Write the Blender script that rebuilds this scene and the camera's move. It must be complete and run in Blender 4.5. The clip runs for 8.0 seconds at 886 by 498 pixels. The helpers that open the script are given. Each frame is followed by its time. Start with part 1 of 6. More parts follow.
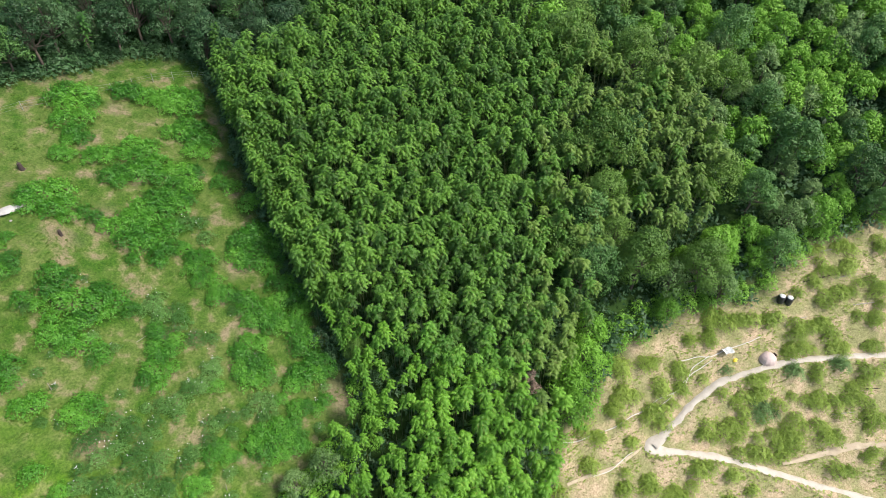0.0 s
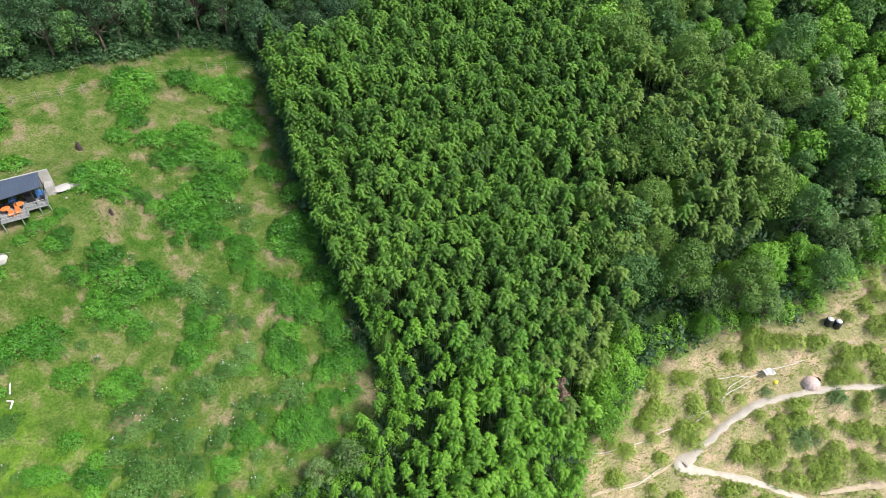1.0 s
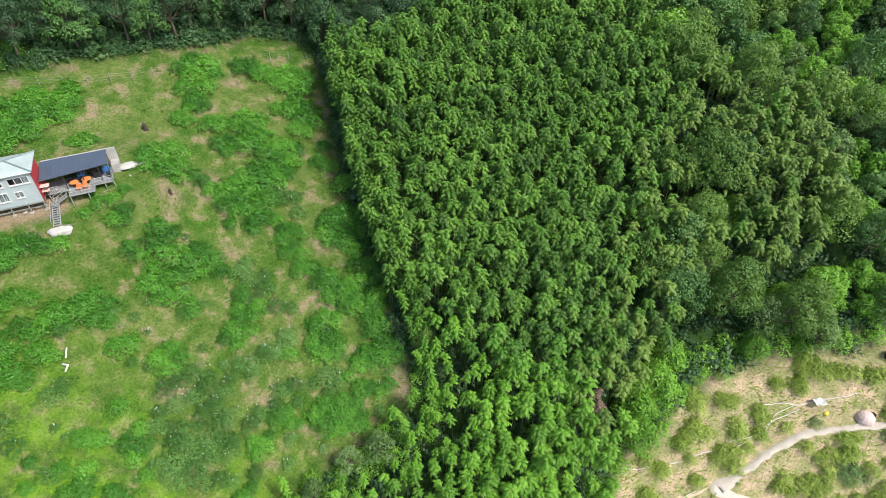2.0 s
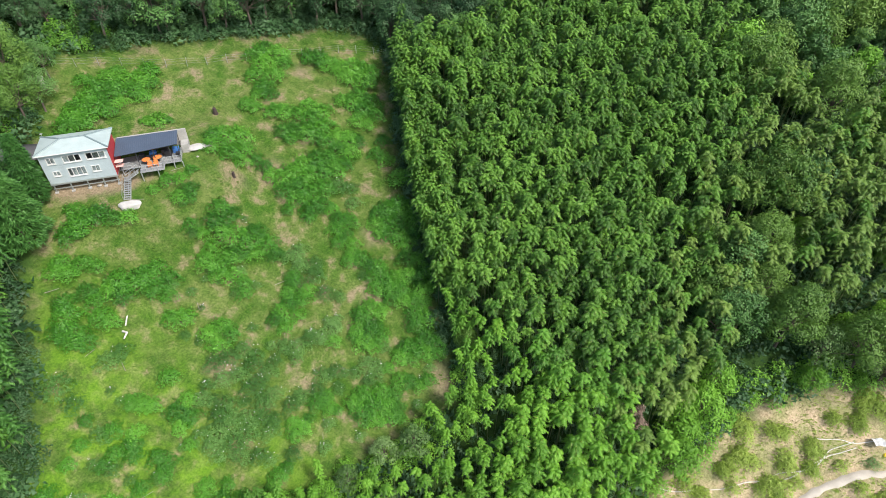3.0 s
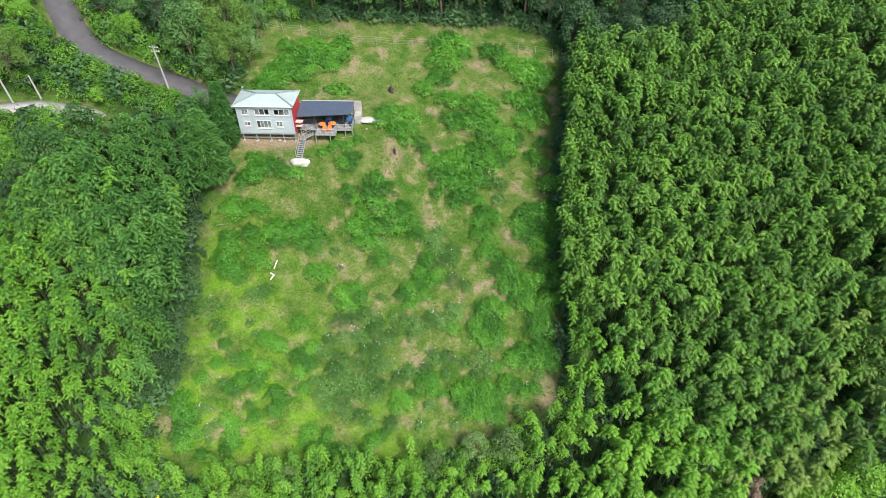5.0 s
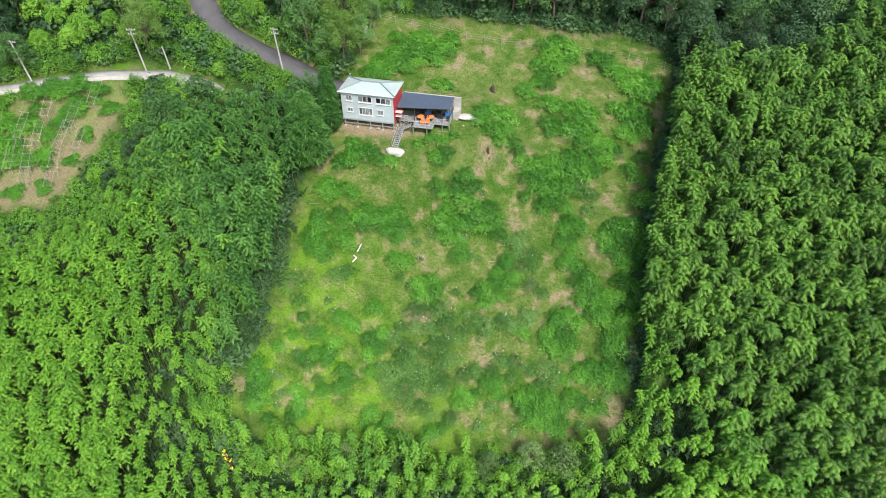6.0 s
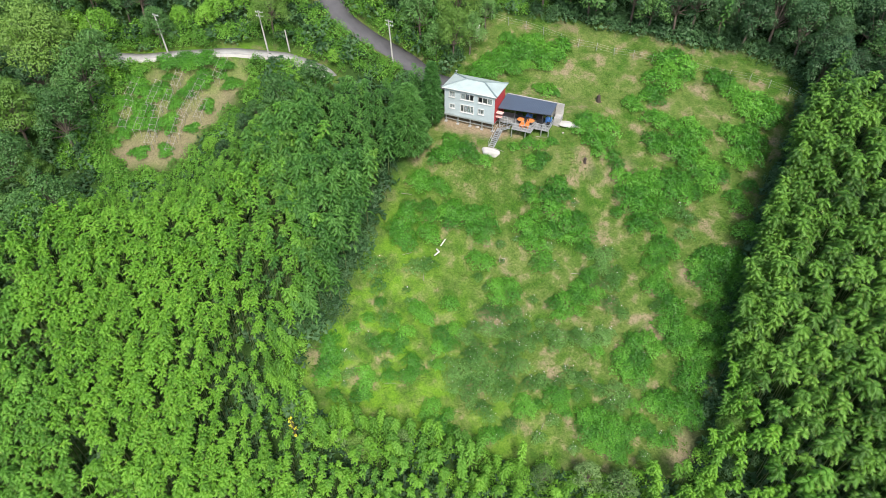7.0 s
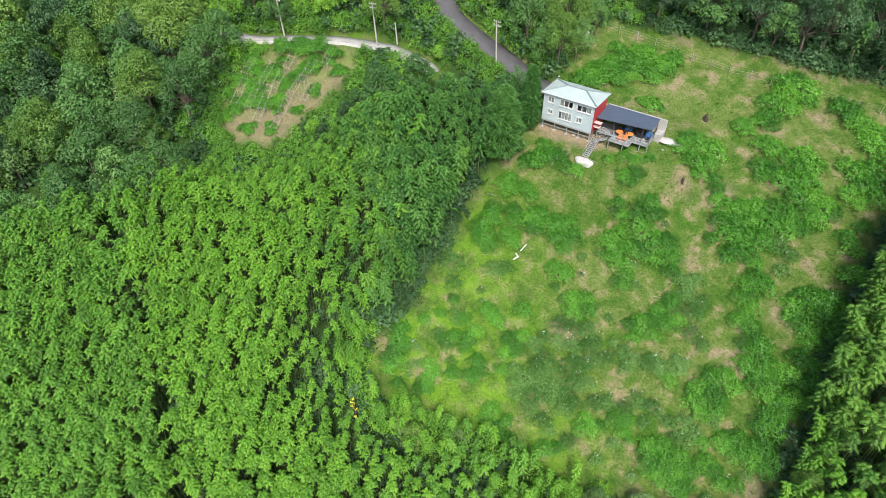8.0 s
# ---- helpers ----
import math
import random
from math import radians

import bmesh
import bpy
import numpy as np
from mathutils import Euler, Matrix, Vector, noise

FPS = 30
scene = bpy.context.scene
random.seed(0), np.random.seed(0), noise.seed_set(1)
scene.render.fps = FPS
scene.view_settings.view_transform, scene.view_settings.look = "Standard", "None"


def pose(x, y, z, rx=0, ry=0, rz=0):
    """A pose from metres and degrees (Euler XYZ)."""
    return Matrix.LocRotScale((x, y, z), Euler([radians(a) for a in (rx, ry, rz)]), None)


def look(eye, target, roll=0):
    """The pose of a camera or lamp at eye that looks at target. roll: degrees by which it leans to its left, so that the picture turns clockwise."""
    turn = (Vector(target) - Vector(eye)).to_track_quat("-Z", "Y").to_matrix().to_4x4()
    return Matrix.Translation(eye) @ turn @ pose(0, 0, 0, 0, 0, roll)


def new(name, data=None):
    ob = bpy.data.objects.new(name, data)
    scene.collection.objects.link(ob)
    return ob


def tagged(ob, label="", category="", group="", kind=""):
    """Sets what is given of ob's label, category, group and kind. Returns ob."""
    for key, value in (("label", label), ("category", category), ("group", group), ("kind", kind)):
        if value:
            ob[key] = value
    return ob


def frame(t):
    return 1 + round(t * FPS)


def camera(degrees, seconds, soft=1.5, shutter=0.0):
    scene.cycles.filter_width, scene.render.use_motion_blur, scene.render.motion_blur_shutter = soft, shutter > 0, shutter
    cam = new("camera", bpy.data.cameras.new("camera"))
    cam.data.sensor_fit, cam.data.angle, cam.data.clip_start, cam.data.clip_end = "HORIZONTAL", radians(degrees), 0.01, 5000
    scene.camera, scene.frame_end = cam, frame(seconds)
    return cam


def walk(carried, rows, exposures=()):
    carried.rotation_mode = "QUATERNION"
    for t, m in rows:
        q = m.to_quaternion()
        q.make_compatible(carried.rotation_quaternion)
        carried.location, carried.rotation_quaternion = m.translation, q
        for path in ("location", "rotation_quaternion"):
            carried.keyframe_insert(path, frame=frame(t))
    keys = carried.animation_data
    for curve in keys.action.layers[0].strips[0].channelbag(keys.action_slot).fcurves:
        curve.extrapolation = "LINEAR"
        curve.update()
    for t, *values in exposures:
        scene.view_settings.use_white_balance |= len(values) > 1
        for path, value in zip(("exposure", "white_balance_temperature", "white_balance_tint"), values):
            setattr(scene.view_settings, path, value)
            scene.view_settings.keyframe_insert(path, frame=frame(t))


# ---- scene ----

# camera and its walk: (seconds, x, y, z, pitch, yaw)
cam = camera(72.52, 8.0, soft=0.8)
WALK = [
    (0.0, 0.000, 0.000, 0.000, -41.23, 0.00),
    (0.5, 0.311, 0.097, -0.016, -41.30, 2.55),
    (1.0, 0.691, 0.168, -0.047, -41.34, 5.13),
    (1.5, 1.046, 0.215, -0.089, -41.37, 8.13),
    (3.0, 1.880, 0.200, -0.172, -41.38, 17.89),
    (3.5, 2.176, 0.235, -0.198, -41.39, 21.80),
    (4.0, 2.645, 0.306, -0.228, -41.33, 26.15),
    (4.5, 3.184, 0.456, -0.262, -41.28, 31.05),
    (6.0, 4.470, 1.235, -0.373, -41.25, 47.19),
    (6.5, 4.951, 1.580, -0.376, -41.22, 52.86),
    (7.0, 5.284, 2.021, -0.360, -41.19, 58.45),
    (7.5, 5.555, 2.498, -0.326, -41.17, 63.99),
    (8.0, 5.711, 3.004, -0.292, -41.21, 69.25),
]
walk(cam, [(t, pose(x, y, z, 90 + p, 0, w)) for t, x, y, z, p, w in WALK],
     exposures=[(0.0, 0.79), (3.5, 0.88), (6.5, 0.92), (8.0, 0.89)])

# ---- light: hazy sun through thin cloud, wide soft sky ----
SUN_EL, SUN_AZ = 51.0, 108.0          # degrees; azimuth clockwise from +y
world = bpy.data.worlds.new("sky")
scene.world = world
world.use_nodes = True
wn = world.node_tree
sky = wn.nodes.new("ShaderNodeTexSky")
sky.sky_type = "NISHITA"
sky.sun_disc = False
sky.sun_elevation = radians(SUN_EL)
sky.sun_rotation = radians(SUN_AZ)
sky.air_density, sky.dust_density = 1.0, 3.0
wn.nodes["Background"].inputs["Strength"].default_value = 0.15
wn.links.new(sky.outputs[0], wn.nodes["Background"].inputs[0])
sun = new("sun", bpy.data.lights.new("sun", "SUN"))
sun.data.energy, sun.data.angle, sun.data.color = 2.8, radians(11.0), (1.0, 0.95, 0.86)
se, sa = radians(SUN_EL), radians(SUN_AZ)
sun.matrix_world = look((0, 0, 0), (-math.cos(se) * math.sin(sa), -math.cos(se) * math.cos(sa), -math.sin(se)))
sun.location = (0, 0, 60)

rng = np.random.default_rng(7)


# ---- materials ----
class Mat:
    """A small node builder."""

    def __init__(self, name):
        self.m = bpy.data.materials.new(name)
        self.m.use_nodes = True
        self.t = self.m.node_tree
        self.n = self.t.nodes
        self.bsdf = self.n["Principled BSDF"]
        self.out = self.n["Material Output"]

    def node(self, kind, **values):
        nd = self.n.new(kind)
        for k, v in values.items():
            setattr(nd, k, v)
        return nd

    def link(self, a, b):
        self.t.links.new(a, b)

    def pos(self):
        return self.node("ShaderNodeNewGeometry").outputs["Position"]

    def local(self):
        return self.node("ShaderNodeTexCoord").outputs["Object"]

    def noise(self, vec, scale, detail=4.0, rough=0.55):
        nd = self.node("ShaderNodeTexNoise")
        nd.inputs["Scale"].default_value = scale
        nd.inputs["Detail"].default_value = detail
        nd.inputs["Roughness"].default_value = rough
        self.link(vec, nd.inputs["Vector"])
        return nd.outputs["Fac"]

    def ramp(self, fac, stops):
        nd = self.node("ShaderNodeValToRGB")
        els = nd.color_ramp.elements
        while len(els) < len(stops):
            els.new(0.5)
        for el, (p, c) in zip(els, stops):
            el.position = p
            el.color = (*c, 1) if len(c) == 3 else c
        self.link(fac, nd.inputs["Fac"])
        return nd.outputs["Color"]

    def mix(self, fac, a, b, blend="MIX"):
        nd = self.node("ShaderNodeMix", data_type="RGBA", blend_type=blend)
        for v, s in ((fac, nd.inputs["Factor"]), (a, nd.inputs[6]), (b, nd.inputs[7])):
            if isinstance(v, (int, float)):
                s.default_value = v
            elif isinstance(v, tuple):
                s.default_value = (*v, 1)
            else:
                self.link(v, s)
        return nd.outputs[2]

    def math(self, op, a, b=0.0):
        nd = self.node("ShaderNodeMath", operation=op)
        for v, s in ((a, nd.inputs[0]), (b, nd.inputs[1])):
            if isinstance(v, (int, float)):
                s.default_value = v
            else:
                self.link(v, s)
        return nd.outputs[0]

    def attr(self, name):
        return self.node("ShaderNodeAttribute", attribute_name=name).outputs["Fac"]

    def bump(self, height, strength=0.5, distance=0.05):
        nd = self.node("ShaderNodeBump")
        nd.inputs["Strength"].default_value = strength
        nd.inputs["Distance"].default_value = distance
        self.link(height, nd.inputs["Height"])
        self.link(nd.outputs[0], self.bsdf.inputs["Normal"])

    def finish(self, color, rough=0.6, metal=0.0):
        if isinstance(color, tuple):
            self.bsdf.inputs["Base Color"].default_value = (*color, 1)
        else:
            self.link(color, self.bsdf.inputs["Base Color"])
        if isinstance(rough, (int, float)):
            self.bsdf.inputs["Roughness"].default_value = rough
        else:
            self.link(rough, self.bsdf.inputs["Roughness"])
        self.bsdf.inputs["Metallic"].default_value = metal
        return self.m


def leaf_material(name, dark, mid, light, rough=0.55, through_light=0.21, dry=None, relief=0.3, grain=0.5):
    """Foliage: leaf-to-leaf, plant-to-plant and patch-to-patch variation, thin enough to pass light."""
    k = Mat(name)
    geo = k.node("ShaderNodeNewGeometry")
    island = geo.outputs["Random Per Island"]
    plant = k.math("FRACT", k.math("ADD", k.attr("tint"), k.node("ShaderNodeObjectInfo").outputs["Random"]))
    patch = k.noise(geo.outputs["Position"], 0.09, 3.0)
    v = k.math("ADD", k.math("MULTIPLY", island, 0.16), k.math("MULTIPLY", plant, 0.40))
    leafy = k.noise(geo.outputs["Position"], 4.5, 5.0, 0.75)
    v = k.math("ADD", v, k.math("MULTIPLY", patch, 0.30))
    v = k.math("ADD", v, k.math("MULTIPLY", k.math("SUBTRACT", leafy, 0.42), grain))
    k.bump(leafy, relief, 0.2)
    col = k.ramp(v, [(0.22, dark), (0.52, mid), (0.86, light)])
    if dry:
        col = k.mix(k.math("MULTIPLY", k.math("GREATER_THAN", island, 0.975), 0.5), col, dry)
    k.finish(col, rough)
    k.bsdf.inputs["Specular IOR Level"].default_value = 0.35
    tr = k.node("ShaderNodeBsdfTranslucent")
    k.link(k.mix(0.5, col, light), tr.inputs["Color"])
    ms = k.node("ShaderNodeMixShader")
    ms.inputs[0].default_value = through_light
    k.link(k.bsdf.outputs[0], ms.inputs[1])
    k.link(tr.outputs[0], ms.inputs[2])
    k.link(ms.outputs[0], k.out.inputs["Surface"])
    return k.m


def plain(name, color, rough=0.6, metal=0.0, scale=3.0, amount=0.25, bump=0.0):
    """A paint, stone or metal with soft stains at two scales."""
    k = Mat(name)
    p = k.local()
    n = k.math("ADD", k.math("MULTIPLY", k.noise(p, scale), 0.6), k.math("MULTIPLY", k.noise(p, scale * 9), 0.4))
    low = tuple(c * (1 - amount) for c in color)
    high = tuple(min(1, c * (1 + amount * 0.6)) for c in color)
    col = k.ramp(n, [(0.3, low), (0.7, high)])
    if bump:
        k.bump(k.noise(p, scale * 14), bump, 0.02)
    return k.finish(col, rough, metal)


M_BAMBOO = leaf_material("bamboo_leaf", (0.024, 0.072, 0.008), (0.070, 0.178, 0.018), (0.168, 0.340, 0.043), dry=(0.20, 0.19, 0.06))
# young bamboo green; its lightness also stands for sunlight in the east
M_BAMBOO_W = leaf_material("bamboo_leaf_young_sunlit", (0.050, 0.145, 0.010), (0.104, 0.264, 0.018), (0.190, 0.390, 0.040), dry=(0.24, 0.24, 0.06))
M_BAMBOO_M = leaf_material("bamboo_leaf_mid", (0.040, 0.122, 0.011), (0.086, 0.232, 0.021), (0.172, 0.365, 0.046), dry=(0.22, 0.22, 0.06))
M_BAMBOO_S = leaf_material("bamboo_leaf_bluish", (0.021, 0.080, 0.012), (0.053, 0.158, 0.023), (0.130, 0.295, 0.056))
M_BAMBOO_O = leaf_material("bamboo_leaf_olive", (0.060, 0.120, 0.018), (0.110, 0.205, 0.030), (0.190, 0.290, 0.055), dry=(0.24, 0.20, 0.10))
M_SCRUB = leaf_material("scrub_leaf", (0.140, 0.225, 0.028), (0.240, 0.340, 0.052), (0.345, 0.445, 0.100))
M_BROAD = leaf_material("broad_leaf", (0.036, 0.100, 0.024), (0.080, 0.190, 0.044), (0.160, 0.300, 0.080))
M_BROAD_OLIVE = leaf_material("olive_leaf", (0.055, 0.130, 0.018), (0.105, 0.210, 0.032), (0.190, 0.310, 0.062))
# creeper green, lightened to carry the sunlight on the east side
M_VINE = leaf_material("sunlit_vine_leaf", (0.075, 0.200, 0.016), (0.145, 0.335, 0.030), (0.240, 0.450, 0.058))
M_SHRUB = leaf_material("shrub_leaf", (0.020, 0.098, 0.009), (0.056, 0.205, 0.016), (0.150, 0.385, 0.040), rough=0.42, grain=1.2)
M_GREYSHRUB = leaf_material("grey_green_leaf", (0.028, 0.098, 0.015), (0.062, 0.172, 0.028), (0.170, 0.325, 0.085), rough=0.6, grain=1.2)
M_CROP = leaf_material("crop_leaf", (0.036, 0.140, 0.012), (0.070, 0.230, 0.018), (0.135, 0.340, 0.034), rough=0.45, grain=0.8)
M_PALE = leaf_material("silvery_leaf", (0.075, 0.150, 0.040), (0.135, 0.240, 0.070), (0.225, 0.340, 0.125))
# dark leaf that carries the shade behind the clearing in its colour
M_DARK = leaf_material("shade_dark_leaf", (0.016, 0.050, 0.017), (0.040, 0.103, 0.034), (0.085, 0.172, 0.062))
M_CONIFER = leaf_material("cedar_needles", (0.022, 0.085, 0.016), (0.050, 0.155, 0.027), (0.098, 0.230, 0.045))
M_PINK = leaf_material("pinkish_dry_leaf", (0.12, 0.075, 0.06), (0.22, 0.15, 0.12), (0.30, 0.22, 0.18))
M_GRASS = leaf_material("grass_blade", (0.056, 0.125, 0.012), (0.084, 0.160, 0.017), (0.125, 0.205, 0.030), rough=0.7, relief=0.05)
M_DRYGRASS = leaf_material("dry_grass_blade", (0.085, 0.090, 0.030), (0.150, 0.145, 0.055), (0.220, 0.200, 0.095), rough=0.8, relief=0.05)
M_CULM = plain("bamboo_culm", (0.09, 0.12, 0.045), 0.45)
M_BARK = plain("bark", (0.10, 0.08, 0.062), 0.85, scale=2.0, amount=0.4, bump=0.6)


def ground_material():
    k = Mat("hillside_soil_and_grass")
    p = k.pos()
    grass, bare = k.attr("grass"), k.attr("bare")
    fine, mid, big = k.noise(p, 3.2, 8.0, 0.82), k.noise(p, 0.42, 5.0), k.noise(p, 0.11, 3.0)
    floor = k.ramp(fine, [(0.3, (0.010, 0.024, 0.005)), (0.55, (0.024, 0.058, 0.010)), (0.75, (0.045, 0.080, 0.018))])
    green = k.ramp(fine, [(0.36, (0.012, 0.044, 0.003)), (0.50, (0.032, 0.086, 0.008)), (0.64, (0.068, 0.136, 0.014))])
    straw = k.ramp(fine, [(0.38, (0.055, 0.088, 0.016)), (0.62, (0.152, 0.184, 0.054))])
    soil = k.ramp(fine, [(0.36, (0.125, 0.092, 0.058)), (0.64, (0.290, 0.220, 0.155))])
    lime = k.ramp(fine, [(0.36, (0.045, 0.120, 0.006)), (0.64, (0.140, 0.270, 0.016))])
    tan = k.ramp(fine, [(0.34, (0.165, 0.120, 0.070)), (0.50, (0.390, 0.300, 0.195)), (0.66, (0.590, 0.470, 0.330))])
    worn = k.ramp(k.math("ADD", k.math("MULTIPLY", mid, 0.7), k.math("MULTIPLY", big, 0.3)), [(0.39, (0, 0, 0)), (0.56, (1, 1, 1))])
    earth = k.ramp(k.math("ADD", k.math("MULTIPLY", mid, 0.8), k.math("MULTIPLY", fine, 0.2)), [(0.525, (0, 0, 0)), (0.65, (1, 1, 1))])
    meadow = k.mix(k.math("MULTIPLY", earth, 0.72), k.mix(k.math("MULTIPLY", worn, 0.80), green, straw), soil)
    flush = k.math("MULTIPLY", k.attr("lush"), k.ramp(k.noise(p, 0.27, 4.0, 0.6), [(0.40, (0, 0, 0)), (0.58, (1, 1, 1))]))
    meadow = k.mix(flush, meadow, lime)
    scrub = k.mix(k.ramp(k.noise(p, 0.30, 6.0, 0.65), [(0.38, (0, 0, 0)), (0.57, (1, 1, 1))]), tan, k.mix(0.42, k.mix(0.4, straw, lime), tan))
    meadow = k.mix(k.attr("dirt"), meadow, soil)
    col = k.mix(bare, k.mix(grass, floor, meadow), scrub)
    k.bump(k.math("ADD", fine, k.math("MULTIPLY", k.noise(p, 14.0), 0.5)), 0.8, 0.12)
    k.bsdf.inputs["Specular IOR Level"].default_value = 0.2
    return k.finish(col, 0.95)


def tarmac_material():
    k = Mat("old_asphalt")
    p = k.pos()
    n = k.math("ADD", k.math("MULTIPLY", k.noise(p, 0.5), 0.6), k.math("MULTIPLY", k.noise(p, 12.0), 0.4))
    k.bump(k.noise(p, 60.0), 0.3, 0.01)
    return k.finish(k.ramp(n, [(0.3, (0.050, 0.050, 0.055)), (0.7, (0.090, 0.088, 0.092))]), 0.85)


def concrete_material(name, lo, hi):
    k = Mat(name)
    p = k.pos()
    n = k.math("ADD", k.math("MULTIPLY", k.noise(p, 0.8), 0.55), k.math("MULTIPLY", k.noise(p, 9.0, 6.0, 0.7), 0.45))
    k.bump(k.noise(p, 30.0), 0.4, 0.02)
    return k.finish(k.ramp(n, [(0.32, lo), (0.68, hi)]), 0.85)


def roof_material(name, color, rough, spacing=0.25):
    """Painted steel sheet, faded and streaked along its fall."""
    k = Mat(name)
    p = k.local()
    n = k.math("ADD", k.math("MULTIPLY", k.noise(p, 0.7), 0.6), k.math("MULTIPLY", k.noise(p, 7.0), 0.4))
    col = k.ramp(n, [(0.3, tuple(c * 0.8 for c in color)), (0.7, tuple(min(1, c * 1.1) for c in color))])
    return k.finish(col, rough, 0.1)


def siding_material(name, color, pitch, axis):
    """Steel siding: laps across the wall, faded and dusty."""
    k = Mat(name)
    p = k.local()
    n = k.math("ADD", k.math("MULTIPLY", k.noise(p, 0.6), 0.6), k.math("MULTIPLY", k.noise(p, 6.0), 0.4))
    sep = k.node("ShaderNodeSeparateXYZ")
    k.link(p, sep.inputs[0])
    lap = k.math("FRACT", k.math("DIVIDE", sep.outputs[axis], pitch))
    col = k.ramp(n, [(0.3, tuple(c * 0.84 for c in color)), (0.7, tuple(min(1, c * 1.08) for c in color))])
    k.bump(lap, 0.6, 0.03)
    return k.finish(col, 0.5, 0.05)


M_GROUND = ground_material()
M_TARMAC = tarmac_material()
M_CONCRETE = concrete_material("pale_concrete", (0.22, 0.215, 0.20), (0.38, 0.375, 0.355))
M_TRACK = concrete_material("trodden_soil", (0.30, 0.24, 0.16), (0.46, 0.38, 0.27))
M_PATH = concrete_material("dusty_pale_path", (0.33, 0.295, 0.24), (0.49, 0.445, 0.385))
M_WALLGREY = siding_material("grey_blue_steel_siding", (0.40, 0.47, 0.50), 0.22, 2)
M_REDWALL = siding_material("red_steel_siding", (0.36, 0.035, 0.04), 0.22, 1)
M_ROOFPALE = roof_material("pale_green_steel_roof", (0.36, 0.43, 0.415), 0.45)
M_ROOFDARK = roof_material("dark_slate_steel_roof", (0.070, 0.092, 0.130), 0.4)
M_WHITE = plain("white_paint", (0.55, 0.56, 0.55), 0.45, amount=0.1)
M_STEEL = plain("galvanised_steel", (0.48, 0.50, 0.50), 0.45, 0.7, amount=0.2)
M_DARKSTEEL = plain("dark_painted_steel", (0.05, 0.05, 0.055), 0.5, 0.2)
M_DECK = plain("grey_deck_boards", (0.23, 0.24, 0.24), 0.7, amount=0.25)
M_ORANGE = plain("orange_plastic", (0.66, 0.21, 0.06), 0.45, amount=0.12)
M_PINKSHEET = plain("faded_pink_sheet", (0.70, 0.42, 0.38), 0.6)
M_BLUE = plain("blue_tarpaulin", (0.05, 0.16, 0.42), 0.5)
M_WOOD = plain("weathered_grey_wood", (0.27, 0.25, 0.215), 0.85, amount=0.35)
M_HOSE = plain("pale_plastic_hose", (0.52, 0.50, 0.46), 0.6, amount=0.15)
M_POLE = plain("split_bamboo_poles", (0.28, 0.265, 0.24), 0.8, amount=0.3)
M_DARKWOOD = plain("charred_wood", (0.05, 0.035, 0.03), 0.9, amount=0.4, bump=0.8)
M_ROCK = plain("pale_rock", (0.30, 0.28, 0.25), 0.9, amount=0.35, bump=0.7)
M_BLACK = plain("black_plastic", (0.02, 0.02, 0.022), 0.4)
M_TENT = plain("pinkish_white_canvas", (0.50, 0.39, 0.36), 0.7, amount=0.15)
M_YELLOW = plain("yellow_plastic", (0.80, 0.60, 0.05), 0.5)
M_FLOWER = plain("yellow_blossom", (0.62, 0.60, 0.03), 0.6)
M_PETAL = plain("white_blossom", (0.6, 0.6, 0.58), 0.6, amount=0.05)


def glass_material():
    k = Mat("window_glass")
    k.finish((0.75, 0.82, 0.84), 0.03)
    k.bsdf.inputs["Transmission Weight"].default_value = 0.95
    k.bsdf.inputs["IOR"].default_value = 1.45
    return k.m


M_GLASS = glass_material()


# ---- mesh helpers ----
def part(name, bm, material, parent=None, label=""):
    """Links a bmesh as one mesh object, under a thing where a parent is given."""
    me = bpy.data.meshes.new(name)
    bm.to_mesh(me)
    bm.free()
    return part_mesh(name, me, material, parent, label)


def part_mesh(name, me, material, parent=None, label=""):
    if material is not None and not me.materials:
        me.materials.append(material)
    ob = new(name, me)
    if parent is not None:
        ob.parent = parent
    if label:
        ob["label"] = label
    return ob


def thing(name, m, label, category, group="", kind=""):
    ob = new(name)
    ob.empty_display_size = 0.3
    ob.matrix_world = m
    return tagged(ob, label, category, group, kind)


def box_bm(x0, y0, z0, x1, y1, z1, bevel=0.0, bm=None):
    made = bm or bmesh.new()
    r = bmesh.ops.create_cube(made, size=1.0)
    for v in r["verts"]:
        v.co = Vector((x0 + (v.co.x + 0.5) * (x1 - x0), y0 + (v.co.y + 0.5) * (y1 - y0), z0 + (v.co.z + 0.5) * (z1 - z0)))
    if bevel and bm is None:
        bmesh.ops.bevel(made, geom=made.edges[:], offset=bevel, segments=1, affect="EDGES")
    return made


def rod_bm(a, b, r0, r1=None, sides=6, bm=None):
    """A round bar from a to b."""
    made = bm or bmesh.new()
    r1 = r0 if r1 is None else r1
    a, b = Vector(a), Vector(b)
    q = (b - a).to_track_quat("Z", "Y")
    lo, hi = [], []
    for i in range(sides):
        w = 2 * math.pi * i / sides
        d = Vector((math.cos(w), math.sin(w), 0))
        lo.append(made.verts.new(a + q @ (d * r0)))
        hi.append(made.verts.new(b + q @ (d * r1)))
    for i in range(sides):
        j = (i + 1) % sides
        made.faces.new((lo[i], lo[j], hi[j], hi[i]))
    made.faces.new(lo[::-1])
    made.faces.new(hi)
    return made


def rock_bm(sx, sy, sz, seed, sub=2):
    bm = bmesh.new()
    bmesh.ops.create_icosphere(bm, subdivisions=sub, radius=1.0)
    for v in bm.verts:
        n = noise.noise(v.co * 1.3 + Vector((seed * 7.1, seed * 3.3, 0)))
        v.co = v.co * (1 + 0.35 * n)
        v.co = Vector((v.co.x * sx, v.co.y * sy, v.co.z * sz))
    return bm


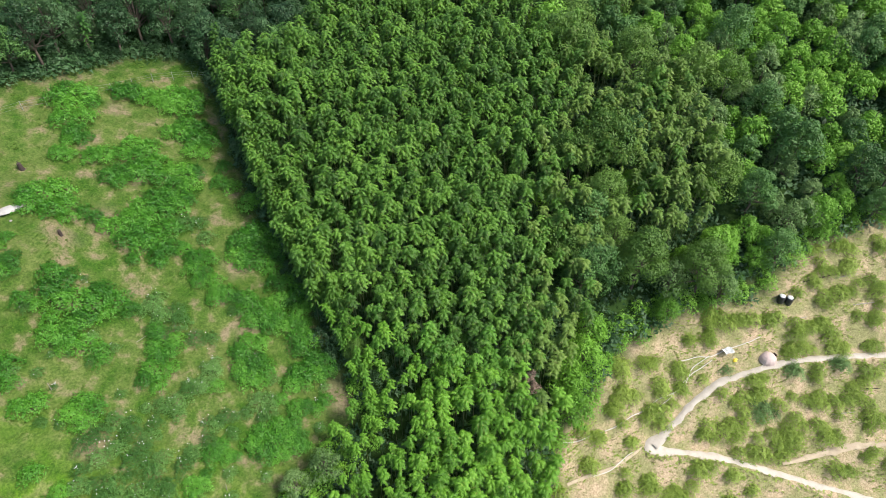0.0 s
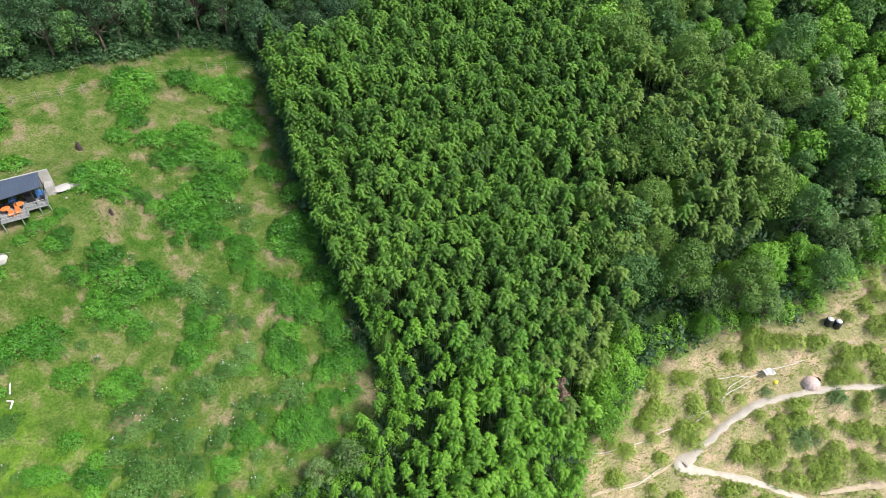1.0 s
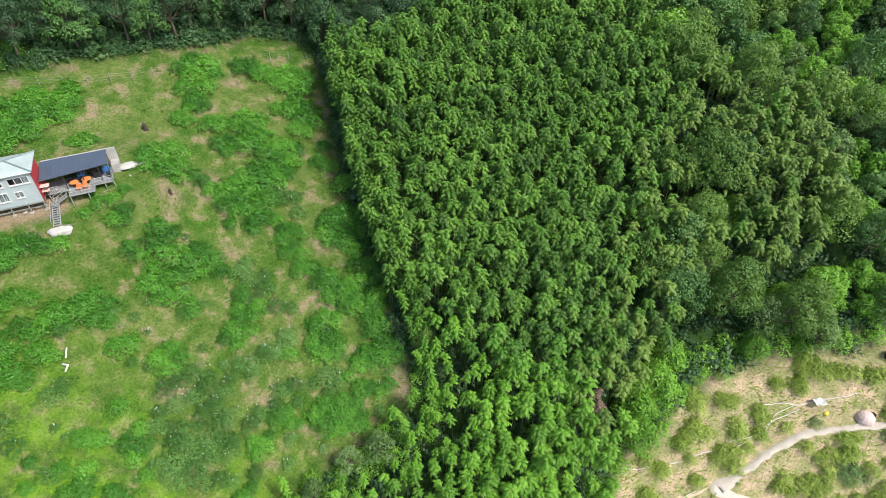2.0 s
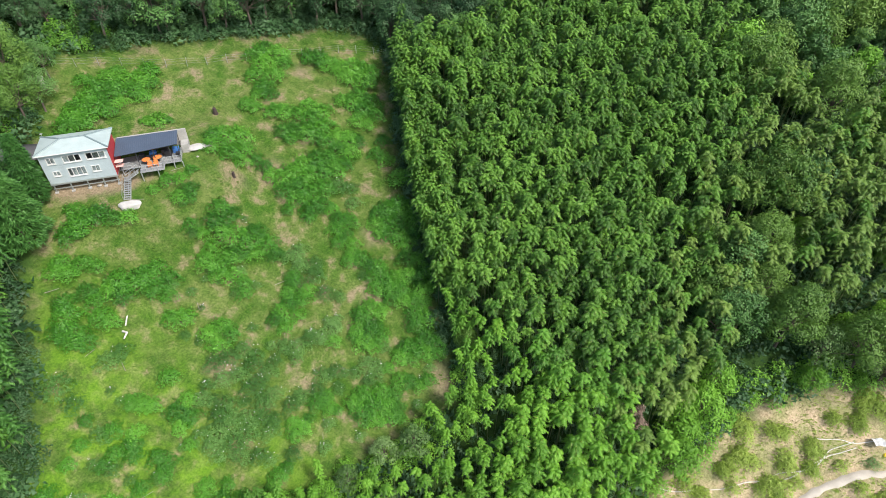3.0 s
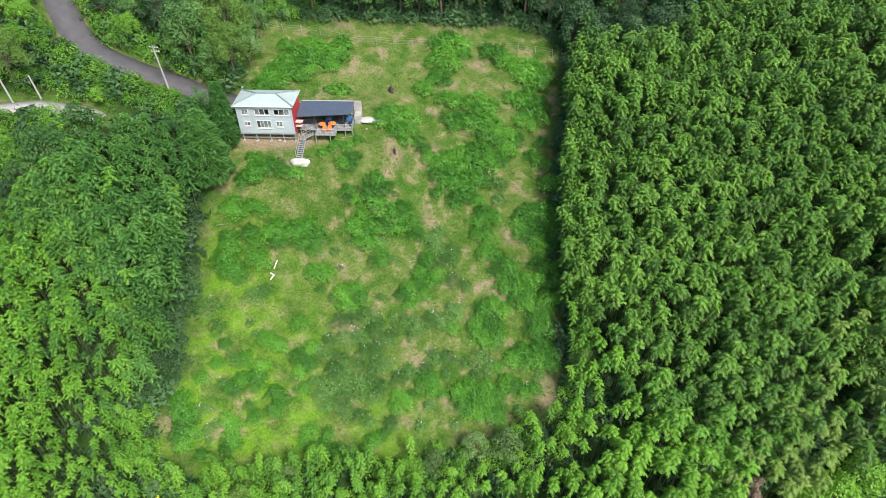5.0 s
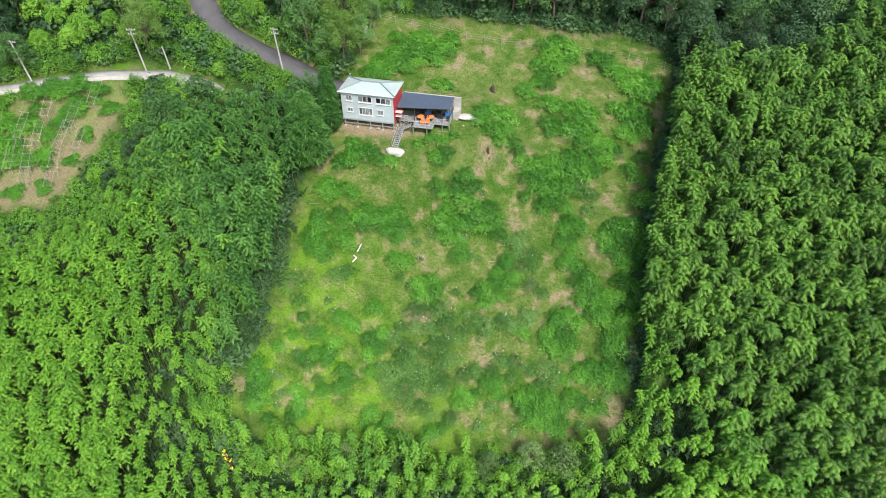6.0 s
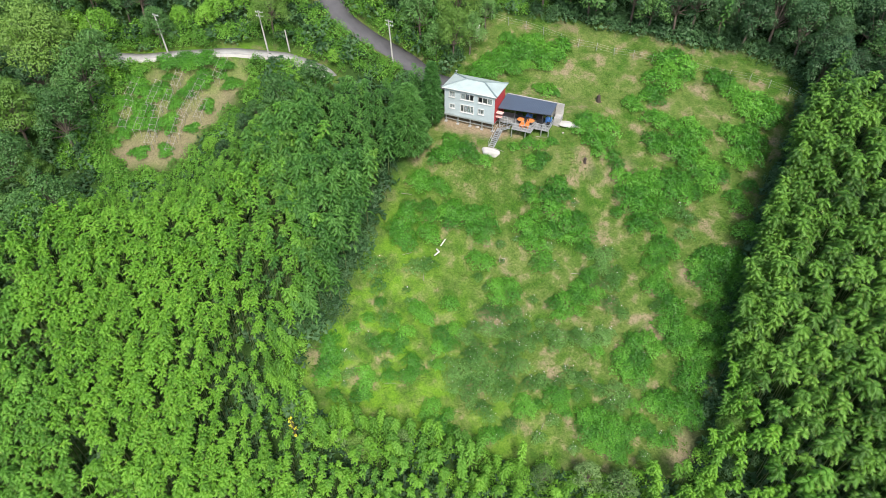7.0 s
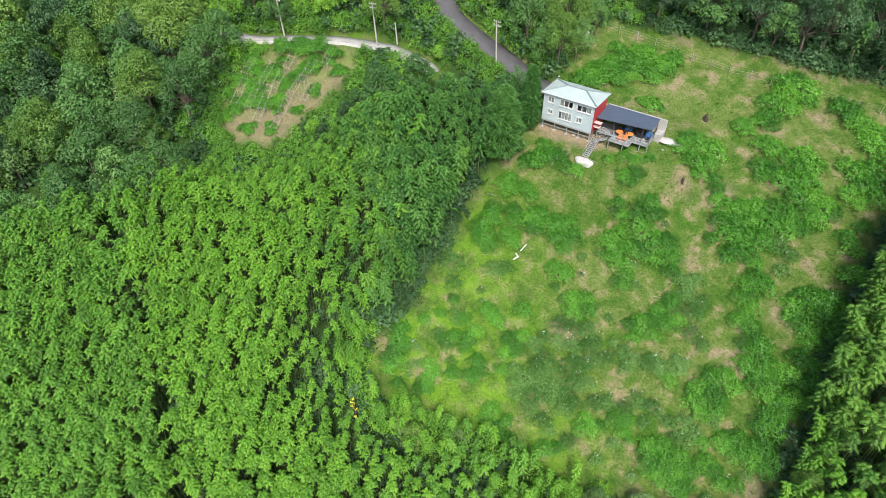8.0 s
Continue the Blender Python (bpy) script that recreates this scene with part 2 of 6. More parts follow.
def quads_mesh(name, verts, quads, material, tint=None):
    """A mesh from arrays: verts (n, 3), faces (m, 3 or 4)."""
    me = bpy.data.meshes.new(name)
    verts = np.asarray(verts, np.float32)
    quads = np.asarray(quads, np.int32)
    me.vertices.add(len(verts))
    me.vertices.foreach_set("co", verts.ravel())
    me.loops.add(quads.size)
    me.loops.foreach_set("vertex_index", quads.ravel())
    me.polygons.add(len(quads))
    me.polygons.foreach_set("loop_start", np.arange(0, quads.size, quads.shape[1], dtype=np.int32))
    me.polygons.foreach_set("loop_total", np.full(len(quads), quads.shape[1], np.int32))
    me.polygons.foreach_set("use_smooth", np.ones(len(quads), bool))
    me.update(calc_edges=True)
    if tint is not None:
        at = me.attributes.new("tint", "FLOAT", "POINT")
        at.data.foreach_set("value", np.asarray(tint, np.float32))
    me.materials.append(material)
    return me


def unit(v):
    return v / (np.linalg.norm(v, axis=-1, keepdims=True) + 1e-9)


def leaf_blades(base, way, side, length, width, droop=0.15):
    """Pointed blades, one triangle each, broad at the stalk."""
    base, way, side = np.asarray(base, float), unit(np.asarray(way, float)), np.asarray(side, float)
    side = unit(side - way * (side * way).sum(-1, keepdims=True))
    length = np.broadcast_to(np.asarray(length, float), (len(base),))[:, None]
    width = np.broadcast_to(np.asarray(width, float), (len(base),))[:, None]
    tip = base + way * length + np.array([0, 0, -1.0]) * length * droop
    v = np.stack([base + side * width / 2, tip, base - side * width / 2], 1).reshape(-1, 3)
    return v, np.arange(len(base) * 3).reshape(-1, 3)


def merge(protos, places):
    """One set of arrays from plants put at (x, y, z, turn, scale, which)."""
    vs, fs, ts, off = [], [], [], 0
    for x, y, z, w, s, k in places:
        v, f = protos[int(k)]
        c, sn = math.cos(w) * s, math.sin(w) * s
        q = np.empty_like(v)
        q[:, 0] = v[:, 0] * c - v[:, 1] * sn + x
        q[:, 1] = v[:, 0] * sn + v[:, 1] * c + y
        q[:, 2] = v[:, 2] * s + z
        vs.append(q)
        fs.append(f + off)
        ts.append(np.full(len(v), rng.random()))
        off += len(v)
    return np.concatenate(vs), np.concatenate(fs), np.concatenate(ts)


# ---- plan ----
CLEARING = [(-90, 73), (-77, 86), (-65, 97), (-54, 106), (-45, 107), (-39, 96), (-31, 80), (-23.5, 68.5), (-17, 58.5), (-13.5, 54),
            (-21.5, 43.5), (-30, 34.5), (-40, 26), (-48, 17), (-54, 12.5), (-57, 14), (-58.5, 16.5), (-60.5, 24), (-65.5, 31), (-71, 37.5),
            (-73.5, 44), (-79, 51), (-84, 58), (-88, 66)]
SUNNY = [(14, 34), (17, 46), (18.5, 53), (25, 59), (27.5, 64.5), (36, 70), (43, 73), (52, 75), (58, 77), (64, 81.5), (70, 85), (76, 87), (84, 88.5),
         (150, 100), (150, -20), (20, -20)]
FIELD = [(-98.5, -2), (-104, 1.5), (-110.5, 6.5), (-109, 15), (-103, 26), (-100, 27), (-97.5, 22), (-95.5, 16), (-92.5, 9.5), (-94.5, 3.0)]
ROAD = [(-124, 52), (-116, 48.5), (-109.5, 46.3), (-103.5, 46), (-97, 48.6), (-90.5, 52), (-84.5, 54), (-80, 58)]
LANE = [(-128, -14), (-121.5, -4), (-116.5, 5), (-113.3, 10.3), (-111, 16.4), (-107, 25), (-101.6, 33), (-97.5, 36.6), (-95.0, 38.3), (-93.4, 38.4)]
PATH = [(100, 69.5), (79.3, 68.8), (70, 68.3), (61.7, 67.4), (55.3, 66), (47.9, 63.8), (42.4, 60.3), (38, 56.6), (34.3, 54.5), (38.7, 54.1), (46.6, 53.9), (54.5, 52.7),
        (62.3, 51.2), (72, 49.7), (84, 47)]


def base_height(x, y):
    a, b = 1.8 * np.tanh((x + 36) / 108), 1.8 * np.tanh((y - 60) / 108)
    return 60 * (-1.1475 - 0.3969 * a + 0.4491 * b + 0.0855 * a * a + 0.2425 * a * b - 0.0528 * b * b)


HOUSE_X, HOUSE_Y, HOUSE_Z, HOUSE_TURN = -75.85, 52.15, -52.1, radians(34.5)


def house_local(x, y):
    """Along the house's front, and back into the hill."""
    c, sn = math.cos(HOUSE_TURN), math.sin(HOUSE_TURN)
    return (x - HOUSE_X) * c + (y - HOUSE_Y) * sn, -(x - HOUSE_X) * sn + (y - HOUSE_Y) * c


def smooth(v):
    v = np.clip(v, 0, 1)
    return v * v * (3 - 2 * v)


def along(line, step):
    """Points every step along a line of corners, rounded at the corners."""
    p = np.array(line, float)
    s = np.r_[0, np.cumsum(np.hypot(*np.diff(p, axis=0).T))]
    u = np.arange(0, s[-1], step)
    q = np.stack([np.interp(u, s, p[:, 0]), np.interp(u, s, p[:, 1])], 1)
    for _ in range(max(1, int(2 / step))):
        q[1:-1] = (q[:-2] + 2 * q[1:-1] + q[2:]) / 4
    return q


def to_line(x, y, line):
    """Distance to a line of points and the nearest of them."""
    best, near = np.full(x.shape, 1e9), np.zeros(x.shape + (2,))
    for a, b in zip(line[:-1], line[1:]):
        d = b - a
        t = np.clip(((x - a[0]) * d[0] + (y - a[1]) * d[1]) / (d @ d + 1e-9), 0, 1)
        qx, qy = a[0] + t * d[0], a[1] + t * d[1]
        r = np.hypot(x - qx, y - qy)
        w = r < best
        best = np.where(w, r, best)
        near[w] = np.stack([qx, qy], -1)[w]
    return best, near


def inside(x, y, poly):
    hit = np.zeros(np.shape(x), bool)
    p = np.array(poly, float)
    for (ax, ay), (bx, by) in zip(p, np.roll(p, -1, 0)):
        cross = ((ay > y) != (by > y)) & (x < (bx - ax) * (y - ay) / (by - ay + 1e-12) + ax)
        hit ^= cross
    return hit


def ring(poly):
    p = np.array(poly, float)
    return np.vstack([p, p[:1]])


LINES = [(along(ROAD, 2.0), 2.6), (along(LANE, 2.0), 2.0), (along(PATH, 1.5), 0.7)]


def height(x, y):
    x, y = np.asarray(x, float), np.asarray(y, float)
    z = base_height(x, y)
    z = z + 0.22 * np.sin(0.61 * x + 1.3 * np.sin(0.23 * y)) * np.cos(0.53 * y + 0.7) + 0.10 * np.sin(1.7 * x + 0.4) * np.sin(1.9 * y)
    for line, half in LINES:
        d, near = to_line(x, y, line)
        w = 1 - smooth((d - half - 0.2) / 2.2)
        z = z * (1 - w) + base_height(near[..., 0], near[..., 1]) * w
    lx, ly = house_local(x, y)
    out = np.hypot(np.maximum(np.maximum(-2 - lx, lx - 21), 0), np.maximum(np.maximum(-3.5 - ly, ly - 6), 0))
    w = 1 - smooth(out / 9)
    return z * (1 - w) + (HOUSE_Z - 1.7 + 0.36 * ly + 0.08 * np.sin(1.1 * x) * np.cos(0.9 * y)) * w


def ground_z(x, y):
    return float(height(np.array([x]), np.array([y]))[0])


# ---- the ground, one sheet out to the horizon ----
def build_ground():
    def axis(lo, hi, step):
        core = list(np.arange(lo, hi + 0.01, step))
        out, d = [], step
        v = hi
        while v < 2500:
            d *= 1.35
            v += d
            out.append(v)
        low, d, v = [], step, lo
        while v > -2500:
            d *= 1.35
            v -= d
            low.append(v)
        return np.array(low[::-1] + core + out)

    xs, ys = axis(-150, 110, 1.3), axis(-70, 150, 1.3)
    gx, gy = np.meshgrid(xs, ys)
    gz = height(gx, gy)
    nx, ny = len(xs), len(ys)
    i = np.arange(nx * ny).reshape(ny, nx)
    quads = np.stack([i[:-1, :-1], i[:-1, 1:], i[1:, 1:], i[1:, :-1]], -1).reshape(-1, 4)
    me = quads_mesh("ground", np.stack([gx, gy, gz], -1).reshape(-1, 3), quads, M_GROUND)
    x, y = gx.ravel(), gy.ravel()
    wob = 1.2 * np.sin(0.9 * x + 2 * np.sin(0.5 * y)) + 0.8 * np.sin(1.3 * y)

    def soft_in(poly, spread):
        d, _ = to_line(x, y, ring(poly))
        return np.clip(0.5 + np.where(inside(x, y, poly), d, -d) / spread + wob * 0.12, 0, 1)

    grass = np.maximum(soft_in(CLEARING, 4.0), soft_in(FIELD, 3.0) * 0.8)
    for line, half in LINES[:2]:
        d, _ = to_line(x, y, line)
        grass = np.maximum(grass, 0.7 * (1 - smooth((d - half - 0.3) / 1.6)))
    bare = soft_in(SUNNY, 4.0)
    lx, ly = house_local(x, y)
    dirt = (1 - smooth((np.maximum(np.abs(lx - 5.5) - 5.5, 0) + np.maximum(np.abs(ly - 0.6) - 1.4, 0)) / 1.2)) * 0.9
    for px, py, pr in ((-55.7, 92.9, 1.3), (-55.2, 66.9, 1.5), (-30.5, 73.0, 1.6), (-52.0, 72.0, 2.2), (-57, 17, 1.5), (-51.5, 21, 1.6), (-46.0, 42.5, 2.0), (-33.0, 70.5, 1.5), (-30, 61, 1.6), (-15.5, 55.5, 2.6)):
        dirt = np.maximum(dirt, 0.85 * (1 - smooth((np.hypot(x - px, y - py) - pr * 0.4) / pr)))
    dirt = np.maximum(dirt, soft_in(FIELD, 2.0) * (0.42 + 0.35 * smooth((x + 103) / 5)))
    lush = 0.85 * smooth((52 - y) / 26)
    for nm, val in (("grass", grass), ("bare", bare), ("dirt", dirt), ("lush", lush)):
        me.attributes.new(nm, "FLOAT", "POINT").data.foreach_set("value", val.astype(np.float32))
    me.polygons.foreach_set("use_smooth", np.ones(len(quads), bool))
    ob = part_mesh("ground", me, None)
    tagged(ob, "steep grassy hillside with worn soil patches and forest floor", "hillside", kind="structure")


build_ground()


def build_strip(name, line, half, material, label, step=1.0, lift=0.05, wobble=0.0, shoulder=0.0, taper=False, wide=None):
    """A paved strip with thickness, laid on the ground."""
    q = along(line, step)
    d = np.gradient(q, axis=0)
    d /= np.linalg.norm(d, axis=1, keepdims=True)
    nrm = np.stack([-d[:, 1], d[:, 0]], 1)
    z = base_height(q[:, 0], q[:, 1]) + lift
    wl, wr = (half + wobble * np.convolve(rng.normal(size=len(q) + 2), (0.5, 0.7, 0.5), "valid") for _ in range(2))
    if wide:
        swell = wide[2] * np.exp(-(np.hypot(q[:, 0] - wide[0], q[:, 1] - wide[1]) / 2.2) ** 2)
        wl, wr = wl + swell, wr + swell
    if taper:
        fade = np.sin(np.pi * np.clip(np.linspace(0.02, 0.98, len(q)), 0, 1)) ** 0.6
        wl, wr = wl * fade, wr * fade
    a, b = q + nrm * wl[:, None], q - nrm * wr[:, None]
    za, zb = (np.maximum(z, height(e[:, 0], e[:, 1]) + lift) for e in (a, b))
    z = np.maximum(z, height(q[:, 0], q[:, 1]) + lift)
    rows = [np.c_[a + nrm * shoulder, za - 0.25], np.c_[a, za], np.c_[q, z + 0.03], np.c_[b, zb], np.c_[b - nrm * shoulder, zb - 0.25]]
    v = np.stack(rows, 1)
    n = len(q)
    i = np.arange(n * 5).reshape(n, 5)
    f = np.stack([i[:-1, :-1], i[:-1, 1:], i[1:, 1:], i[1:, :-1]], -1).reshape(-1, 4)[:, ::-1]
    ob = part_mesh(name, quads_mesh(name, v.reshape(-1, 3), f, material), None)
    return tagged(ob, label, "road", kind="structure")


build_strip("road", ROAD, 2.3, M_TARMAC, "dark worn asphalt mountain road curving behind the house")
build_strip("lane", LANE, 1.7, M_CONCRETE, "pale concrete lane along the hillside above the terraces")
build_strip("path", PATH, 0.36, M_PATH, "dusty pale dirt footpath with a sharp bend on the slope", 0.45, 0.11, 0.09, 0.45, wide=(34.8, 54.6, 0.5))
for line, half in (([(33.3, 54.3), (28.6, 51.5), (23.3, 49.8), (19.8, 48.4)], 0.07), ([(58.0, 53.6), (61.1, 54.2), (66.1, 55.3), (71.1, 56.3), (79.2, 56.9)], 0.30)):
    build_strip("footpath", line, half, M_TRACK, "faint dusty track worn across the dry slope", 0.5, 0.10, half * 0.3, 0.3, True)


# ---- plants ----
def bamboo_plume(r, tall, low, nodes, reach_out, pairs, leaflet, nod):
    """The leafy part of one bamboo culm: arching fronds up a nodding tip, each with rows of paired leaflets, one triangle each."""
    lean_w, lean = r.uniform(0, 6.28), nod * r.uniform(0.6, 1.3)
    vs = []
    turn = r.uniform(0, 6.28)
    for k in range(nodes):
        t = k / (nodes - 1)
        share = low + (1 - low) * t ** 0.55
        bend = lean * share ** 4
        c = np.array([math.cos(lean_w) * bend, math.sin(lean_w) * bend, tall * share])
        w = turn + 2.4 * k + r.uniform(-0.35, 0.35)
        out = np.array([math.cos(w), math.sin(w), 0])
        big = reach_out * (1.1 - 0.35 * t) * r.uniform(0.8, 1.2)
        rise, fall = r.uniform(0.25, 0.5) + 0.15 * t, r.uniform(0.50, 0.85)
        s = np.linspace(0.10, 1.0, pairs)
        step = big / pairs
        pts = c + out * (big * (s - 0.18 * s * s))[:, None] + np.array([0, 0, 1]) * (big * (rise * s - fall * s * s))[:, None]
        tan = unit(np.gradient(pts, axis=0))
        sd = unit(np.cross(tan, [0, 0, 1.0]) + r.normal(size=3) * 0.12)
        ln = (leaflet * (1.05 - 0.6 * s ** 2))[:, None] * r.uniform(0.8, 1.2, (pairs, 1))
        for sg in (-1, 1):
            tip = pts + (tan * 0.62 + sd * sg * 0.85 + np.array([0, 0, -0.30]) + r.normal(size=pts.shape) * 0.13) * ln
            vs.append(np.stack([pts - tan * step * 0.5, pts + tan * step * 0.6, tip], 1).reshape(-1, 3))
    spine = []
    for share in np.linspace(low * 0.9, 1.0, 7):
        b = lean * share ** 4
        spine.append((math.cos(lean_w) * b, math.sin(lean_w) * b, share * tall))
    spine = np.array(spine)
    for off in ((0.03, 0, 0), (0, 0.03, 0)):
        vs.append(np.stack([spine[:-1] - off, spine[:-1] + off, spine[1:]], 1).reshape(-1, 3))
    v = np.concatenate(vs)
    return (v, np.arange(len(v)).reshape(-1, 3)), (lean_w, lean)


def culm_arrays(tall, lean_w, lean, r0=0.055, sides=5):
    hs = np.linspace(-0.6, tall, 4)
    v, f = [], []
    for h in hs:
        k = max(h, 0) / tall
        b = lean * k ** 4
        rad = r0 * (1.15 - 0.85 * k)
        for j in range(sides):
            w = 2 * math.pi * j / sides
            v.append((math.cos(lean_w) * b + rad * math.cos(w), math.sin(lean_w) * b + rad * math.sin(w), h))
    for i in range(len(hs) - 1):
        for j in range(sides):
            k = (j + 1) % sides
            f.append((i * sides + j, i * sides + k, (i + 1) * sides + k, (i + 1) * sides + j))
    return np.array(v), np.array(f)


def crown_leaves(r, lobes, count, ln, wd, up=0.35):
    """Leaves over a set of lobes (x, y, z, radius, flatness), facing outwards and up."""
    table = np.array(lobes)
    area = table[:, 3] ** 2
    k = r.choice(len(table), count, p=area / area.sum())
    d = unit(r.normal(size=(count, 3)) + np.array([0, 0, up]))
    rad = table[k, 3] * (0.62 + 0.42 * np.sqrt(r.random(count)))
    base = table[k, :3] + d * rad[:, None] * np.c_[np.ones(count), np.ones(count), table[k, 4]]
    way = r.normal(size=(count, 3))
    way = unit(way - d * (way * d).sum(-1, keepdims=True) * 0.8 + d * 0.15 + np.array([0, 0, -0.2]))
    side = np.cross(way, d + np.array([0, 0, 0.5]) + r.normal(size=(count, 3)) * 0.24)
    v, f = leaf_blades(base, way, side, r.uniform(0.7, 1.3, count) * ln, r.uniform(0.75, 1.25, count) * wd, 0.15)
    return v, f


def tree_parts(r, tall, spread, leaves, ln, wd, low=0.35):
    """Crown arrays and a bmesh of trunk and limbs."""
    bm = bmesh.new()
    lean = Vector((r.normal() * 0.3, r.normal() * 0.3, 0))
    fork = Vector((0, 0, tall * low)) + lean
    rod_bm((0, 0, -0.7), fork, 0.05 + tall * 0.018, 0.03 + tall * 0.012, 8, bm)
    lobes = []
    n = int(14 + spread * 2.6)
    for i in range(n):
        w = 2.4 * i + r.uniform(-0.4, 0.4)
        q = math.sqrt((i + 0.5) / n)
        z = tall * (0.36 + 0.56 * (1 - q ** 1.8)) + r.uniform(-0.06, 0.06) * tall
        c = Vector((math.cos(w) * spread * q * 0.75, math.sin(w) * spread * q * 0.75, z)) + lean * 1.5
        rod_bm(fork if i % 2 else Vector((0, 0, tall * low * 0.85)) + lean * 0.8, c, 0.03 + tall * 0.006, 0.02, 4, bm)
        lobes.append((*c, spread * r.uniform(0.20, 0.36), r.uniform(0.7, 0.95)))
    return crown_leaves(r, lobes, leaves, ln, wd), bm, lobes


def shrub_parts(r, spread, tall, leaves, ln, wd):
    """A low spreading bush: leaves over a lumpy, ragged mound on fanned stems."""
    bm = bmesh.new()
    for i in range(8):
        w, q = 2.4 * i + r.uniform(-0.5, 0.5), spread * math.sqrt((i + 0.3) / 8) * 0.75
        rod_bm((math.cos(w) * q * 0.12, math.sin(w) * q * 0.12, -0.4), (math.cos(w) * q, math.sin(w) * q, tall * r.uniform(0.45, 0.65)), 0.03, 0.010, 4, bm)
    w = r.uniform(0, 6.28, leaves)
    ph = r.uniform(0, 6.28, 4)
    rim = 1 + 0.20 * np.sin(3 * w + ph[0]) + 0.16 * np.sin(5 * w + ph[1]) + 0.12 * r.normal(size=leaves)
    q = np.sqrt(r.random(leaves)) ** 1.1
    x, y = np.cos(w) * q * rim * spread, np.sin(w) * q * rim * spread
    lump = 0.24 * np.sin(7.2 * x / spread + ph[2]) * np.sin(6.6 * y / spread + ph[3]) + 0.10 * r.normal(size=leaves)
    z = tall * ((0.86 * (1 - q ** 2.4) + lump + 0.10) * (0.55 + 0.45 * np.sqrt(r.random(leaves))))
    up = unit(np.stack([x / spread * 0.8, y / spread * 0.8, np.full(leaves, 0.9)], -1) + r.normal(size=(leaves, 3)) * 0.42)
    way = r.normal(size=(leaves, 3))
    way = unit(way - up * (way * up).sum(-1, keepdims=True) + up * 0.25)
    crown = leaf_blades(np.stack([x, y, np.maximum(z, 0.03)], -1), way, np.cross(way, up), r.uniform(0.65, 1.3, leaves) * ln, r.uniform(0.75, 1.25, leaves) * wd, 0.1)
    return crown, bm


def plant_prototype(name, crown, stem_mesh, leaf_mat, stem_name="trunk", crown_name="crown"):
    """The meshes of one plant, shared by every copy."""
    me = quads_mesh(crown_name, *crown, leaf_mat)
    return name, me, stem_mesh, stem_name, crown_name


def set_plant(proto, m, label, category, group):
    name, crown, stem, stem_name, crown_name = proto
    ob = new(name)
    ob.empty_display_size = 0.3
    ob.matrix_world = m
    tagged(ob, label, category, group)
    for nm, me in ((stem_name, stem), (crown_name, crown)):
        p = new(nm, me)
        p.parent = ob
    return ob


def mesh_of(bm, name, material):
    me = bpy.data.meshes.new(name)
    bm.to_mesh(me)
    bm.free()
    me.materials.append(material)
    return me


def spot(x, y, turn=0.0, scale=1.0, sink=0.0):
    return Matrix.Translation((x, y, ground_z(x, y) - sink)) @ Matrix.Rotation(turn, 4, "Z") @ Matrix.Diagonal((scale, scale, scale, 1))


def scatter(poly, count, r, lim):
    x = r.uniform(lim[0], lim[1], count)
    y = r.uniform(lim[2], lim[3], count)
    ok = inside(x, y, poly)
    for line, half in LINES:
        ok &= to_line(x, y, line)[0] > half
    lx, ly = house_local(x, y)
    ok &= ~((lx > -0.5) & (lx < 20.5) & (ly > -0.6) & (ly < 6.5))
    return x[ok], y[ok]


# bamboo: detailed culms near the clearing, lighter ones beyond
near_bamboo, near_mid, near_young, near_bluish = [], [], [], []
for i in range(6):
    tall = 9.8 + 0.28 * i
    crown, (lw, le) = bamboo_plume(rng, tall, 0.36, 44, 1.34, 8, 0.41, 1.3)
    stem = quads_mesh("culm", *culm_arrays(tall, lw, le), M_CULM)
    for made, mat in ((near_bamboo, M_BAMBOO), (near_mid, M_BAMBOO_M), (near_young, M_BAMBOO_W), (near_bluish, M_BAMBOO_S)):
        made.append(plant_prototype("bamboo", crown, stem, mat, "culm", "plume"))
far_plumes, far_culms, west_plumes = [], [], []
for i in range(9):
    tall = 10.0 + 0.22 * i
    crown, (lw, le) = bamboo_plume(rng, tall, 0.76, 20, 1.32, 7, 0.47, 1.3)
    far_plumes.append(crown)
    far_culms.append(culm_arrays(tall * 0.97, lw, le, 0.055, 3))
    west_plumes.append(bamboo_plume(rng, tall, 0.86, 11, 1.0, 5, 0.37, 1.0)[0])

tree_protos, tree_arrays = {}, {}
for key, mat, tall, spread, n, ln, wd in (("broad", M_BROAD, 9.5, 3.9, 3700, 0.27, 0.21), ("olive", M_BROAD_OLIVE, 11.5, 4.9, 8000, 0.25, 0.19),
                                           ("vine", M_VINE, 5.5, 3.2, 2500, 0.27, 0.21), ("pale", M_PALE, 6.5, 2.9, 1750, 0.26, 0.19),
                                           ("dark", M_DARK, 10.0, 3.8, 3500, 0.27, 0.21)):
    tree_protos[key], tree_arrays[key] = [], []
    for i in range(4):
        crown, bm, lobes = tree_parts(rng, tall * (0.9 + 0.07 * i), spread * (0.92 + 0.06 * i), n, ln, wd)
        tree_arrays[key].append(crown_leaves(rng, lobes, int(min(n, 5000) * 0.68), ln * 1.25, wd * 1.25))
        tree_protos[key].append(plant_prototype("tree", crown, mesh_of(bm, "trunk", M_BARK), mat))
TREE_LABELS = {"vine": "low tree smothered in creeper, sunlight put into its bright green", "olive": "large dull olive-green broadleaved tree with rounded crown",
               "broad": "dark green broadleaved forest tree with uneven crown", "pale": "small silvery green tree with a loose crown", "dark": "very dark green tree with a dense crown, shade put into its colour"}


def reach(az):
    """How far the wooded ground is seen, by direction."""
    return np.interp(az, [-42, -35, 0, 35, 67, 105, 125, 140], [180, 178, 152, 150, 136, 162, 150, 120])


